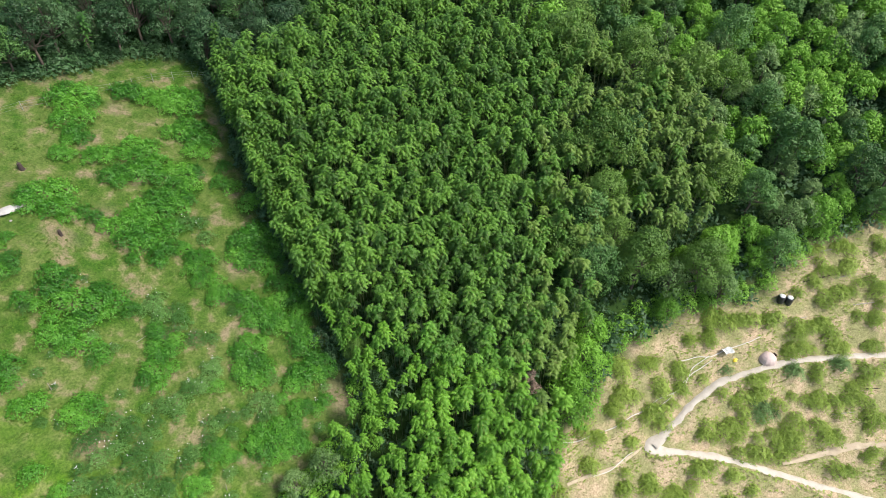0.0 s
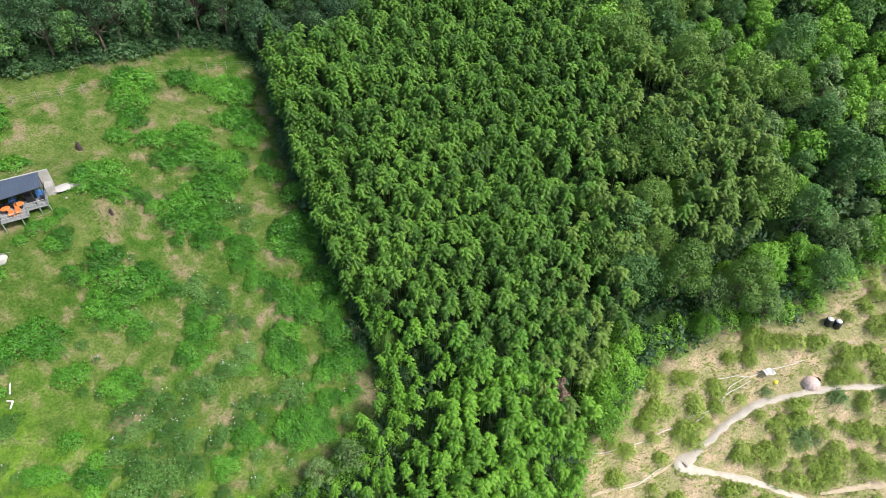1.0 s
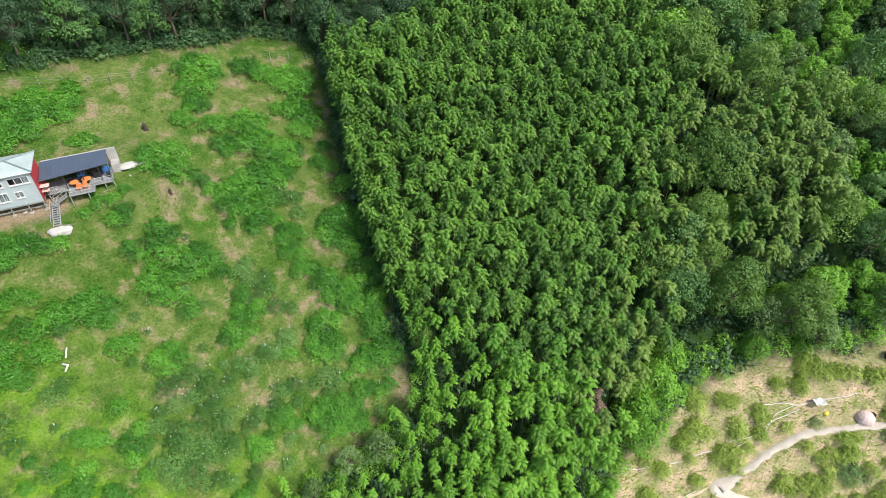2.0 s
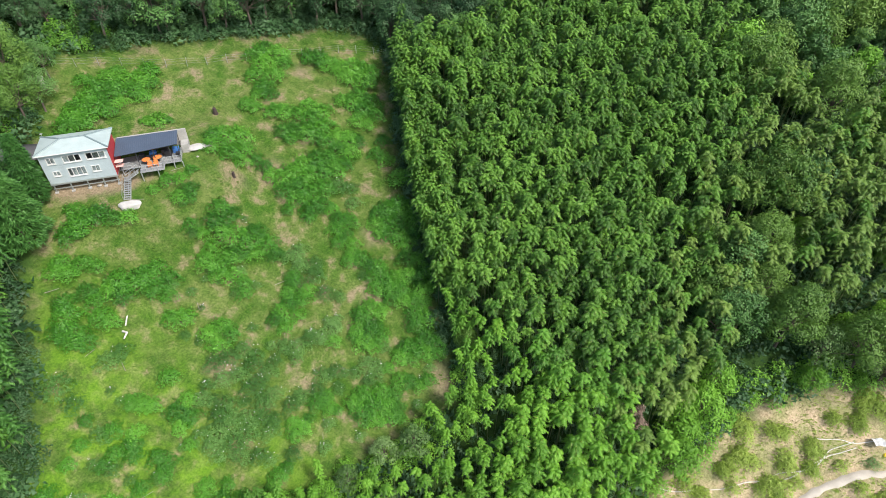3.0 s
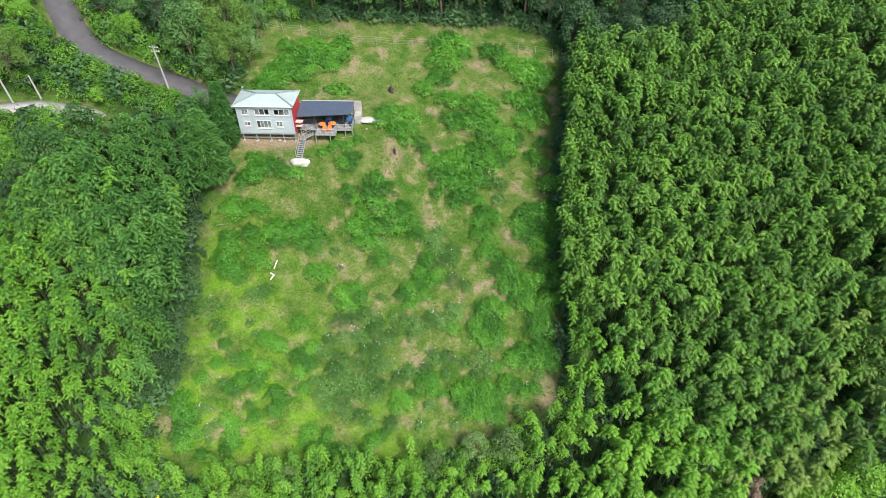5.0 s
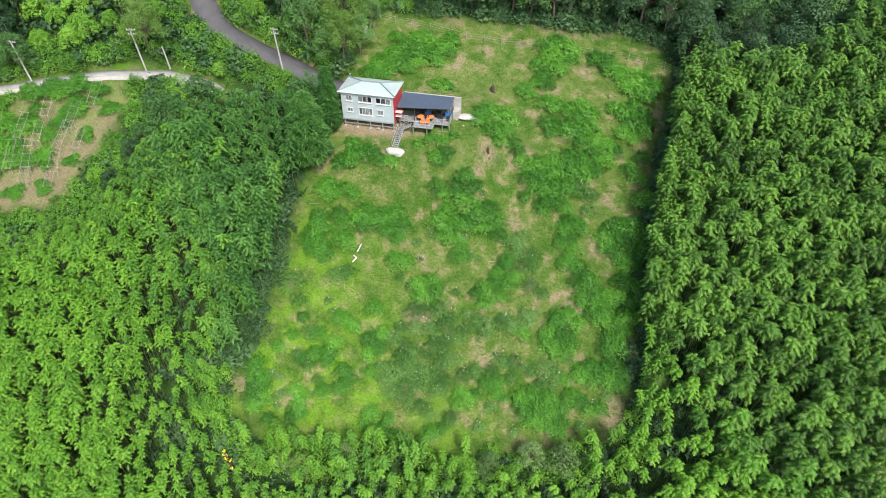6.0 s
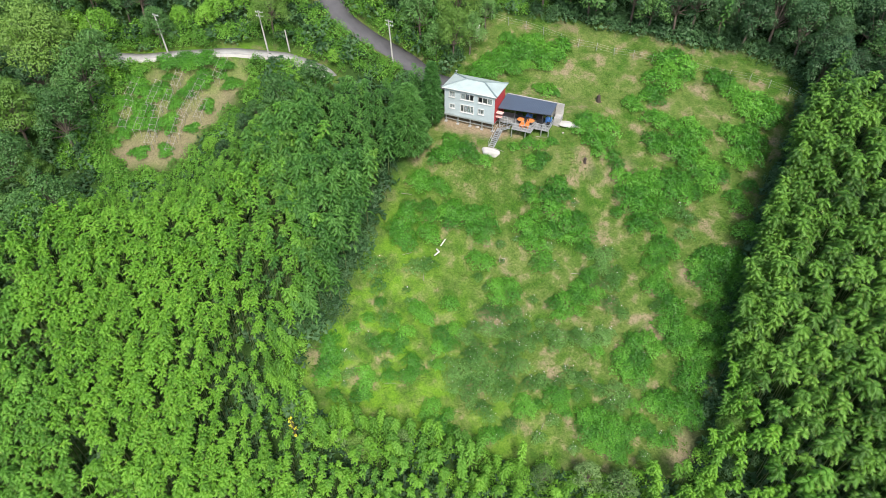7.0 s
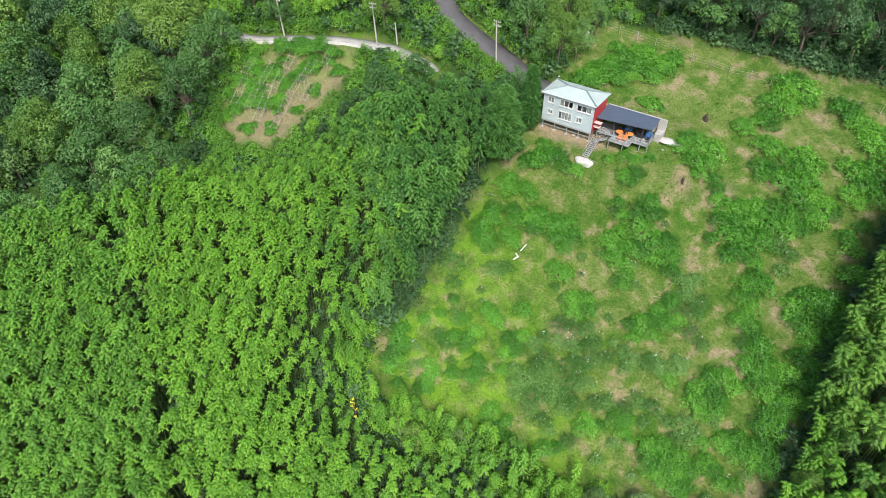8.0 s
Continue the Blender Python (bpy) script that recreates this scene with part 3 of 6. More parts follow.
# standing room of the trees that stand out: (x, y, radius)
ROOM = [(-49.6, 9.6, 1.2), (33.5, 76.5, 4.4), (28.5, 86.5, 3.4), (13.9, 57.2, 1.6), (-17.0, 44.8, 2.6), (-20.5, 42.0, 2.4), (-24.5, 37.0, 2.2), (22.5, 122.0, 3.5), (37.0, 111.0, 4.0)]


def wood_grid(step, r, tall=0.0):
    xs, ys = np.meshgrid(np.arange(-160, 130, step), np.arange(-85, 165, step * 0.9))
    xs = xs + (np.arange(xs.shape[0]) % 2)[:, None] * step / 2
    x = (xs + r.uniform(-0.38, 0.38, xs.shape) * step).ravel()
    y = (ys + r.uniform(-0.38, 0.38, ys.shape) * step).ravel()
    d, az = np.hypot(x, y), np.degrees(np.arctan2(-x, y))
    ok = (d > 30) & (az > -42) & (az < 138) & (d < reach(az))
    for poly, gap in ((CLEARING, 0.8), (SUNNY, 0.5), (FIELD, 1.5)):
        e, _ = to_line(x, y, ring(poly))
        ok &= ~inside(x, y, poly) & (e > gap)
    for (line, half), gap in zip(LINES, (0.9, 0.9, 1.0)):
        e, _ = to_line(x, y, line)
        ok &= e > half + gap
    lx, ly = house_local(x, y)
    ok &= ~((lx > -2.5) & (lx < 22) & (ly > -6) & (ly < 9))
    ok &= (np.hypot(x + 74.2, y - 44.0) > 3.6) & (np.hypot(x + 76.9, y - 50) > 2.4)
    for px, py, pr in (ROOM if tall else ()):
        ok &= np.hypot(x - px, y - py) > pr + tall * 0.12
    if tall:
        # the verge on the valley side of the road is kept low
        for k in (0.05, 0.09, 0.13):
            ok &= (to_line(x * (1 + k), y * (1 + k), LINES[0][0])[0] > 3.6) | (x > -82)
    return x[ok], y[ok]


def mixed_wood(x, y):
    """Where broadleaved trees stand among or instead of the bamboo, 0 to 1."""
    n = np.sin(0.11 * x + 1.0) * np.cos(0.09 * y - 0.5) + 0.6 * np.sin(0.21 * x - 0.17 * y)
    east = smooth((x - 12 - 0.1 * (y - 60)) / 13 + n * 0.3)
    east = east * (1 - 0.72 * (np.hypot((x - 34) / 16, (y - 96) / 18) < 1))
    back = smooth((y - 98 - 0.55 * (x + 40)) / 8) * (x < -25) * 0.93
    west = smooth((-x - 87) / 5 + n * 0.2)
    slope = 0.34 * smooth((14 - to_line(x, y, np.array([(-13.0, 52.0), (-30, 33), (-54, 11)]))[0]) / 8)
    return np.maximum(np.maximum(east, back), np.maximum(west, slope))


bx, by = wood_grid(1.5, rng, 9.0)
GULLY = np.array([(-100.0, -24.0), (-78, -19.5), (-65, -18), (-51, -18), (-36, -17)])
keep = (rng.random(len(bx)) > mixed_wood(bx, by) * 1.05) & (rng.random(len(bx)) < np.interp(np.hypot(bx, by), [105, 140], [1.0, 0.7]))
keep &= to_line(bx, by, GULLY)[0] > 0.8 + 0.7 * np.sin(0.5 * bx)
bx, by = bx[keep], by[keep]
edge, _ = to_line(bx, by, ring(CLEARING))
low_edge, _ = to_line(bx, by, np.array([(-15.0, 50.0), (-30, 33), (-54, 11)]))
nearest = set(np.argsort(edge)[:290].tolist())
# foliage lightness: young growth at the slope's foot, eastern sun put into colour
u = np.where(bx < -30, (34 - by) / 34, (64 - by) / 10) + rng.normal(size=len(bx)) * 0.16
u = np.where((low_edge < 13) & (bx > -56), np.maximum(u, 0.62 + rng.normal(size=len(bx)) * 0.2), u)
u = np.where(by < -20 - 0.08 * (bx + 60), np.minimum(u, 0.55 + rng.normal(size=len(bx)) * 0.12), u)
olive_b = rng.random(len(bx)) < 0.8 * smooth((bx - 6 - 0.2 * (by - 60)) / 16) * smooth((by - 52) / 8)
bz = height(bx, by)
by_field = np.clip(to_line(bx, by, ring(FIELD))[0] / 15.0, 0.22, 1.0)
groves = {"deep": [], "mid": [], "young": [], "olive": [], "bluish": []}
bluish = (bx < -58) & (by + 0.25 * (bx + 60) + 5 * rng.normal(size=len(bx)) > 17)
for i in range(len(bx)):
    w, s = rng.uniform(0, 6.28), (rng.uniform(0.92, 1.06) if bx[i] < -36 else rng.uniform(0.85, 1.14)) * float(0.66 + 0.34 * smooth((low_edge[i] - 4) / 15)) * (0.66 if bx[i] < -73 and by[i] > 30 else 1.0) * by_field[i]
    tone = "bluish" if bluish[i] else "young" if u[i] > 0.68 else ("mid" if u[i] > 0.3 else "deep")
    if i in nearest:
        pr = {"young": near_young, "mid": near_mid, "deep": near_bamboo, "bluish": near_bluish}[tone][int(rng.integers(6))]
        set_plant(pr, Matrix.Translation((bx[i], by[i], bz[i])) @ Matrix.Rotation(w, 4, "Z") @ Matrix.Diagonal((s, s, s, 1)),
                  "tall green bamboo with drooping feathery leaves edging the clearing", "bamboo", "bamboo round the clearing")
    else:
        groves["olive" if olive_b[i] else tone].append((bx[i], by[i], bz[i], w, s, rng.integers(9)))
for key, nm, mat, lab in (("deep", "bamboo_forest", M_BAMBOO, "dense deep green bamboo forest on the hillside"),
                          ("mid", "mixed_bamboo_forest", M_BAMBOO_M, "dense mid-green bamboo forest on the slope below the house"),
                          ("young", "young_bamboo_forest", M_BAMBOO_W, "dense bright yellow-green bamboo forest on the slope"),
                          ("bluish", "feathery_bamboo_grove", M_BAMBOO_S, "tall blue-green feathery bamboo grove beside the cedars"),
                          ("olive", "olive_bamboo_grove", M_BAMBOO_O, "pale olive-green bamboo grove among the forest trees")):
    west = [p for p in groves[key] if p[0] <= -36 and p[1] < 20]
    east = [p for p in groves[key] if p[0] > -36 or p[1] >= 20]
    east = east + [(p[0] + 0.7, p[1] + 0.4, p[2] - 0.2, p[3] + 2.0, p[4] * 0.97, (p[5] + 4) % 9) for p in east if p[0] < -50 and p[1] < 60]
    west = west + [(p[0] + dx, p[1] + dy, p[2] - 0.3, p[3] + 2.0, p[4] * q, (p[5] + 4) % 9) for p in west for dx, dy, q in ((0.8, 0.3, 0.96), (0.2, 0.85, 1.03))]
    sets = [merge(protos, pl) for protos, pl in ((far_plumes, east), (west_plumes, west)) if pl]
    shift = np.cumsum([0] + [len(q[0]) for q in sets])
    root = part_mesh(nm, quads_mesh(nm, np.concatenate([q[0] for q in sets]), np.concatenate([q[1] + n for q, n in zip(sets, shift)]), mat, np.concatenate([q[2] for q in sets])), None)
    tagged(root, lab, "bamboo forest", kind="stuff")
    v2, f2, _ = merge(far_culms, east + west)
    c = part_mesh("culms", quads_mesh("culms", v2, f2, M_CULM), None, root)
    tagged(c, kind="stuff")

# low growth that covers the forest floor
fern = [shrub_parts(rng, 1.7, 1.5, 90, 0.62, 0.42)[0] for _ in range(4)]
fx, fy = wood_grid(3.0, rng)
fz = height(fx, fy)
v, f, t = merge(fern, [(fx[i], fy[i], fz[i] - 0.1, rng.uniform(0, 6.28), rng.uniform(0.8, 1.5), rng.integers(4)) for i in range(len(fx))])
tagged(part_mesh("forest_floor_plants", quads_mesh("forest_floor_plants", v, f, M_DARK, t), None), "low dark green plants covering the shaded forest floor", "undergrowth", kind="stuff")

# broadleaved trees: those along the open ground one by one, the rest as woods
tx, ty = wood_grid(4.6, rng, 9.0)
keep = rng.random(len(tx)) < mixed_wood(tx, ty)
tx, ty = tx[keep], ty[keep]
open_d = np.minimum(np.minimum(to_line(tx, ty, ring(CLEARING))[0], to_line(tx, ty, ring(SUNNY))[0]),
                    np.minimum(to_line(tx, ty, ring(FIELD))[0], to_line(tx, ty, LINES[0][0])[0]))
singles = set(np.argsort(open_d)[:170].tolist())
sunny_d, _ = to_line(tx, ty, ring(SUNNY))
field_d = np.clip(to_line(tx, ty, ring(FIELD))[0] / 12.0, 0.3, 1.0)
woods = {k: [] for k in tree_protos}
for i, (x, y) in enumerate(zip(tx, ty)):
    q = rng.random()
    past_road = x < -92 and y > 12 - 0.9 * (x + 112)
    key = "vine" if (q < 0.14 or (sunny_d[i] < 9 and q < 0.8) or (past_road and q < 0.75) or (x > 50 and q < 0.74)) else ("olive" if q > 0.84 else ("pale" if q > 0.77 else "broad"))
    # the hill's shade is put into leaf colour here: darkest trees at the back
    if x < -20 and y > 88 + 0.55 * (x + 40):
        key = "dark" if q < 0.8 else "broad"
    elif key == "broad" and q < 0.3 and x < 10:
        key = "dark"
    # sunlight over the east wood put into colour: lighter tree kinds there
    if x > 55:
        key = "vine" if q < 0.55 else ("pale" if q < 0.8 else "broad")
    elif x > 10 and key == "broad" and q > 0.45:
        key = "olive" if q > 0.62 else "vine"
    foot = float(to_line(tx[i:i + 1], ty[i:i + 1], np.array([(-13.0, 52.0), (-30, 33), (-54, 11)]))[0][0]) < 12
    if foot:
        key = "vine" if q < 0.5 else ("olive" if q < 0.75 else "pale")
    s, w = rng.uniform(0.8, 1.27), rng.uniform(0, 6.28)
    if foot:
        s *= 0.62
    if past_road:
        s *= 0.72
    if x > -99 and x < -75 and y < 34:
        s *= field_d[i]
    k = int(rng.integers(4))
    if i in singles:
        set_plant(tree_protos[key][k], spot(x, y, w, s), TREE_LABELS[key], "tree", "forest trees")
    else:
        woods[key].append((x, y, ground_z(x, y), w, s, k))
trunk_arrays = [culm_arrays(6.0, 0.3, 0.3, 0.16, 5)]
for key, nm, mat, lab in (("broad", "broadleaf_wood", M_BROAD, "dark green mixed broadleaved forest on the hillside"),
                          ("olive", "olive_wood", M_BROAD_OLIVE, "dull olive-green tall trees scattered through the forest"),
                          ("vine", "creeper_wood", M_VINE, "creeper-covered low trees on the slope, sunlight put into their bright green"),
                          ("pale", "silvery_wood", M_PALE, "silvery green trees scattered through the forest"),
                          ("dark", "evergreen_wood", M_DARK, "very dark green trees behind the clearing, shade put into their colour")):
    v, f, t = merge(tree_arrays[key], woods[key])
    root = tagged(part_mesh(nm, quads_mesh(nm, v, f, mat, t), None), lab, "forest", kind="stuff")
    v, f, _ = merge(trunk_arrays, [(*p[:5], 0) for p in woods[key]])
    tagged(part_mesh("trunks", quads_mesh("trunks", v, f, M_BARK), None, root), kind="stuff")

# undergrowth that closes the forest margins down to the ground
under = [shrub_parts(rng, 1.5, 1.9, 420, 0.25, 0.19)[0] for _ in range(5)]
ux, uy = [], []
for poly, gap in ((CLEARING, 1.5), (SUNNY, 1.2), (FIELD, 1.2)):
    e = along(ring(poly), 1.7)
    for d in ((0.8, 2.4, 4.2, 6.0) if poly is FIELD else (1.2, 3.4)):
        q = e + rng.normal(size=e.shape) * 0.6
        c = np.array(poly, float).mean(0)
        n = np.stack([np.gradient(e[:, 1]), -np.gradient(e[:, 0])], 1)
        n /= np.linalg.norm(n, axis=1, keepdims=True) + 1e-9
        for sg in (-1, 1):
            p = q + n * d * sg
            ux.append(p[~inside(p[:, 0], p[:, 1], poly), 0])
            uy.append(p[~inside(p[:, 0], p[:, 1], poly), 1])
for line, half in LINES[:2]:
    for d in (half + 1.2, half + 3.0):
        n = np.stack([np.gradient(line[:, 1]), -np.gradient(line[:, 0])], 1)
        n /= np.linalg.norm(n, axis=1, keepdims=True) + 1e-9
        for sg in (-1, 1):
            p = line + n * d * sg + rng.normal(size=line.shape) * 0.3
            p = p[~inside(p[:, 0], p[:, 1], FIELD)]
            ux.append(p[:, 0])
            uy.append(p[:, 1])
ux, uy = np.concatenate(ux), np.concatenate(uy)
lx, ly = house_local(ux, uy)
ok = ~((lx > -2.5) & (lx < 22) & (ly > -7) & (ly < 8)) & ~inside(ux, uy, CLEARING) & ~inside(ux, uy, SUNNY) & ~inside(ux, uy, FIELD) & (ux < 90) & ((uy > 8) | (ux < -85)) & (uy > -12) & (np.hypot(ux + 76, uy - 44) > 4)
for line, half in LINES[:2]:
    ok &= to_line(ux, uy, line)[0] > half + 0.8
ux, uy = ux[ok], uy[ok]
uz = height(ux, uy)
# eastern sun and forest-edge shade are put into these leaf colours
bright = (ux > -10) | (ux < -86) | (to_line(ux, uy, np.array([(-15.0, 50.0), (-30, 33), (-54, 11)]))[0] < 8)
roadside = ux < -86
for nm, side, mat, lab in (("undergrowth", ~bright, M_DARK, "dense undergrowth along the forest edge, its shade put into dark green leaves"),
                           ("roadside_undergrowth", roadside, M_BAMBOO_M, "mid-green undergrowth on the banks along the road and lane"),
                           ("creeper_undergrowth", bright & ~roadside, M_VINE, "creepers covering the banks along the open slope, sunlight put into their bright green")):
    v, f, t = merge(under, [(ux[i], uy[i], uz[i] - 0.1, rng.uniform(0, 6.28), rng.uniform(0.7, 1.35), rng.integers(5)) for i in np.flatnonzero(side)])
    tagged(part_mesh(nm, quads_mesh(nm, v, f, mat, t), None), lab, "undergrowth", kind="stuff")

# single trees that stand out: (kind, x, y, scale)
for key, x, y, s in (("olive", 33.5, 76.5, 1.28), ("olive", 28.5, 86.5, 1.05), ("vine", 22.5, 122.0, 1.9), ("olive", 37.0, 111.0, 1.25), ("pale", -24.5, 37.0, 0.7), ("olive", -85.5, 60.0, 0.85), ("broad", -87.5, 57.6, 0.8),
                     ("broad", -84.6, 63.0, 0.75), ("olive", -89.0, 63.0, 0.95), ("broad", -92.0, 59.5, 1.0), ("broad", -87.5, 68.5, 0.7), ("olive", -94.5, 64.5, 1.0), ("pale", -17.0, 44.8, 0.95), ("pale", -20.5, 42.0, 0.85),
                     ("dark", -90.0, 20.5, 0.62), ("dark", -88.0, 17.0, 0.6), ("vine", -92.0, 15.0, 0.5), ("vine", -96.0, 41.0, 0.5)):
    set_plant(tree_protos[key][int(rng.integers(4))], spot(x, y, rng.uniform(0, 6.28), s), TREE_LABELS[key], "tree", "forest trees")


def conifer(x, y, tall, spread, leaves):
    """A dense cedar: whorls of drooping sprays on a straight trunk."""
    r = rng
    u = r.random(leaves) ** 0.8
    w = r.uniform(0, 6.28, leaves)
    lump = 1 + 0.13 * np.sin(w * 5 + u * 21) + 0.10 * np.sin(w * 3 - u * 34)
    rad = spread * np.sqrt(np.clip(1 - u ** 1.35, 0.01, 1)) * (0.7 + 0.3 * smooth(u / 0.14)) * lump * (1 - 0.4 * r.random(leaves) ** 2)
    out = np.stack([np.cos(w), np.sin(w), 0 * w], -1)
    base = out * rad[:, None] + np.array([0, 0, 1]) * (tall * (0.07 + 0.93 * u))[:, None]
    way = unit(out + np.array([0, 0, 0.25]) + r.normal(size=(leaves, 3)) * 0.45)
    crown = leaf_blades(base, way, np.cross(way, [0, 0, 1.0] + r.normal(size=(leaves, 3)) * 0.5), r.uniform(0.40, 0.7, leaves), r.uniform(0.16, 0.26, leaves), 0.3)
    bm = rod_bm((0, 0, -0.8), (0, 0, tall * 0.96), 0.24, 0.03, 8)
    for k in range(14):
        h = tall * (0.12 + 0.055 * k)
        a = 2.4 * k
        q = spread * 0.7 * (1 - h / tall)
        rod_bm((0, 0, h), (math.cos(a) * q, math.sin(a) * q, h + 0.2), 0.05, 0.015, 4, bm)
    pr = plant_prototype("cedar_tree", crown, mesh_of(bm, "trunk", M_BARK), M_CONIFER)
    set_plant(pr, spot(x, y), "dense dark green cedar tree standing beside the house", "cedar tree", "cedars by the house")


conifer(-74.2, 44.0, 13.0, 3.5, 12500)
conifer(-76.7, 50.1, 11.6, 1.8, 6000)

# shrubs of the clearing
shrub_protos = {"orchard": [], "flowering": [], "crop": []}
for i in range(5):
    crown, bm = shrub_parts(rng, 1.12, 0.95, 1150, 0.15, 0.10)
    shrub_protos["orchard"].append(plant_prototype("shrub", crown, mesh_of(bm, "stem", M_BARK), M_SHRUB, "stem", "foliage"))
    crown, bm = shrub_parts(rng, 1.15, 0.90, 900, 0.15, 0.085)
    shrub_protos["flowering"].append(plant_prototype("flowering_shrub", crown, mesh_of(bm, "stem", M_BARK), M_GREYSHRUB, "stem", "foliage"))
    crown, bm = shrub_parts(rng, 1.1, 0.75, 1000, 0.17, 0.115)
    shrub_protos["crop"].append(plant_prototype("crop_plant", crown, mesh_of(bm, "stem", M_BARK), M_CROP, "stem", "foliage"))
SHRUB_WORDS = {"orchard": ("leafy dark green orchard shrub growing in the grassy clearing", "shrub", "shrubs in the clearing"),
               "flowering": ("thin grey-green shrub with white blossoms in the clearing", "shrub", "flowering shrubs"),
               "crop": ("bright broad-leaved crop plant in the dense upper patch", "crop plant", "upper crop patch")}
blossom_spots = []


def plant_shrubs(sort, spots):
    for x, y, r in spots:
        s = r * rng.uniform(0.95, 1.15)
        set_plant(shrub_protos[sort][int(rng.integers(5))], spot(x, y, rng.uniform(0, 6.28), s), *SHRUB_WORDS[sort])
        if sort == "flowering":
            blossom_spots.append((x, y, r))


# house foot
plant_shrubs("orchard", [(-70.4, 47.3, 1.6), (-70.0, 48.8, 1.8), (-69.4, 50.4, 1.8), (-68.2, 51.7, 1.7), (-66.2, 52.0, 1.4), (-64.5, 53.1, 1.4), (-71.8, 50.7, 1.3), (-69.9, 42.8, 1.6), (-68.5, 43.5, 1.5), (-67.6, 45.2, 1.4), (-66.0, 45.9, 1.3), (-69.9, 44.0, 1.2), (-63.3, 58.2, 1.0), (-62.3, 60.5, 1.2), (-60.7, 61.6, 1.2), (-59.3, 58.6, 1.4), (-58.5, 60.3, 1.4), (-58.0, 58.8, 1.0), (-60.1, 63.5, 0.9)])
# west rows
plant_shrubs("orchard", [(-67.0, 39.6, 1.5), (-66.0, 38.3, 1.7), (-65.6, 36.3, 1.6), (-64.3, 37.2, 1.7), (-62.4, 36.9, 1.5), (-63.8, 35.9, 1.4), (-65.6, 42.6, 1.4), (-63.9, 42.0, 1.5), (-62.5, 40.4, 1.7), (-61.2, 40.7, 1.2), (-63.2, 44.4, 1.7), (-63.0, 46.0, 1.8), (-61.1, 46.2, 1.8), (-61.5, 44.4, 1.5), (-60.3, 48.2, 1.7), (-59.3, 49.7, 1.7), (-57.3, 49.4, 1.5), (-58.3, 47.3, 1.7), (-56.3, 47.5, 1.4), (-54.8, 45.0, 1.3), (-53.3, 45.8, 1.5), (-51.6, 38.3, 1.3)])
# west rows
plant_shrubs("flowering", [(-59.0, 36.2, 1.6), (-58.2, 38.0, 1.5), (-62.7, 30.5, 2.0), (-60.2, 29.9, 1.6)])
# middle rows
plant_shrubs("orchard", [(-56.6, 56.5, 1.3), (-55.1, 56.6, 1.1), (-54.0, 58.5, 1.4), (-53.9, 60.2, 1.4), (-52.5, 60.3, 1.6), (-53.1, 57.9, 1.6), (-51.7, 58.6, 1.7), (-50.0, 59.1, 1.8), (-49.6, 61.2, 1.7), (-47.2, 61.1, 1.8), (-45.6, 60.4, 1.4), (-48.4, 59.1, 1.6), (-53.6, 54.2, 1.7), (-51.9, 54.7, 1.7), (-50.1, 54.4, 1.6), (-51.8, 53.5, 1.4), (-51.4, 56.1, 1.6), (-53.5, 55.9, 1.4), (-48.2, 54.1, 1.4), (-47.5, 53.0, 1.2), (-50.4, 57.1, 1.6), (-48.5, 61.6, 1.4)])
# terrace end
plant_shrubs("orchard", [(-59.6, 69.4, 1.7), (-59.8, 72.3, 1.7), (-58.4, 74.5, 1.9), (-57.7, 69.8, 1.8), (-56.7, 72.4, 1.8), (-55.9, 70.3, 1.4), (-54.6, 72.6, 1.3), (-60.7, 71.0, 1.3), (-52.9, 72.3, 1.3)])
# upper rows
plant_shrubs("orchard", [(-63.9, 91.6, 2.1), (-63.1, 93.8, 2.0), (-60.7, 93.5, 2.1), (-61.8, 90.2, 2.2), (-62.2, 87.7, 1.9), (-59.3, 89.2, 1.9), (-59.7, 86.0, 1.7), (-58.1, 85.3, 1.4), (-59.1, 92.6, 1.7), (-59.8, 84.1, 1.4), (-60.5, 81.3, 1.5), (-59.0, 81.3, 1.1), (-55.8, 96.5, 1.8), (-54.0, 96.8, 1.9), (-51.7, 96.6, 1.9), (-49.9, 96.8, 2.0), (-48.2, 97.8, 2.2), (-46.5, 98.8, 2.2), (-44.3, 98.5, 1.9), (-45.6, 96.3, 2.0), (-43.8, 96.5, 1.6), (-47.7, 95.8, 1.8)])
# east upper
plant_shrubs("orchard", [(-46.8, 90.6, 1.5), (-45.1, 90.9, 1.9), (-44.6, 93.1, 1.8), (-42.2, 92.5, 1.9), (-42.7, 90.4, 2.0), (-42.6, 88.2, 1.7), (-40.3, 90.5, 1.7), (-40.8, 88.3, 1.3), (-37.4, 83.4, 1.5), (-35.5, 83.2, 1.4), (-37.2, 86.4, 1.3), (-32.3, 81.2, 1.8), (-31.1, 81.8, 1.6)])
# centre upper
plant_shrubs("orchard", [(-56.0, 82.5, 1.6), (-54.6, 83.2, 1.7), (-52.5, 84.0, 1.7), (-51.3, 86.2, 1.9), (-48.9, 86.6, 1.7), (-50.1, 84.3, 1.8), (-53.2, 79.8, 1.7), (-51.6, 81.0, 1.8), (-49.5, 81.0, 1.6), (-51.4, 79.5, 1.4), (-48.9, 82.4, 1.9), (-47.3, 83.6, 1.9), (-46.5, 81.4, 1.9), (-44.9, 83.2, 1.9), (-43.8, 81.4, 1.8), (-42.6, 83.5, 1.9), (-41.3, 84.1, 1.4), (-41.9, 81.4, 1.6)])
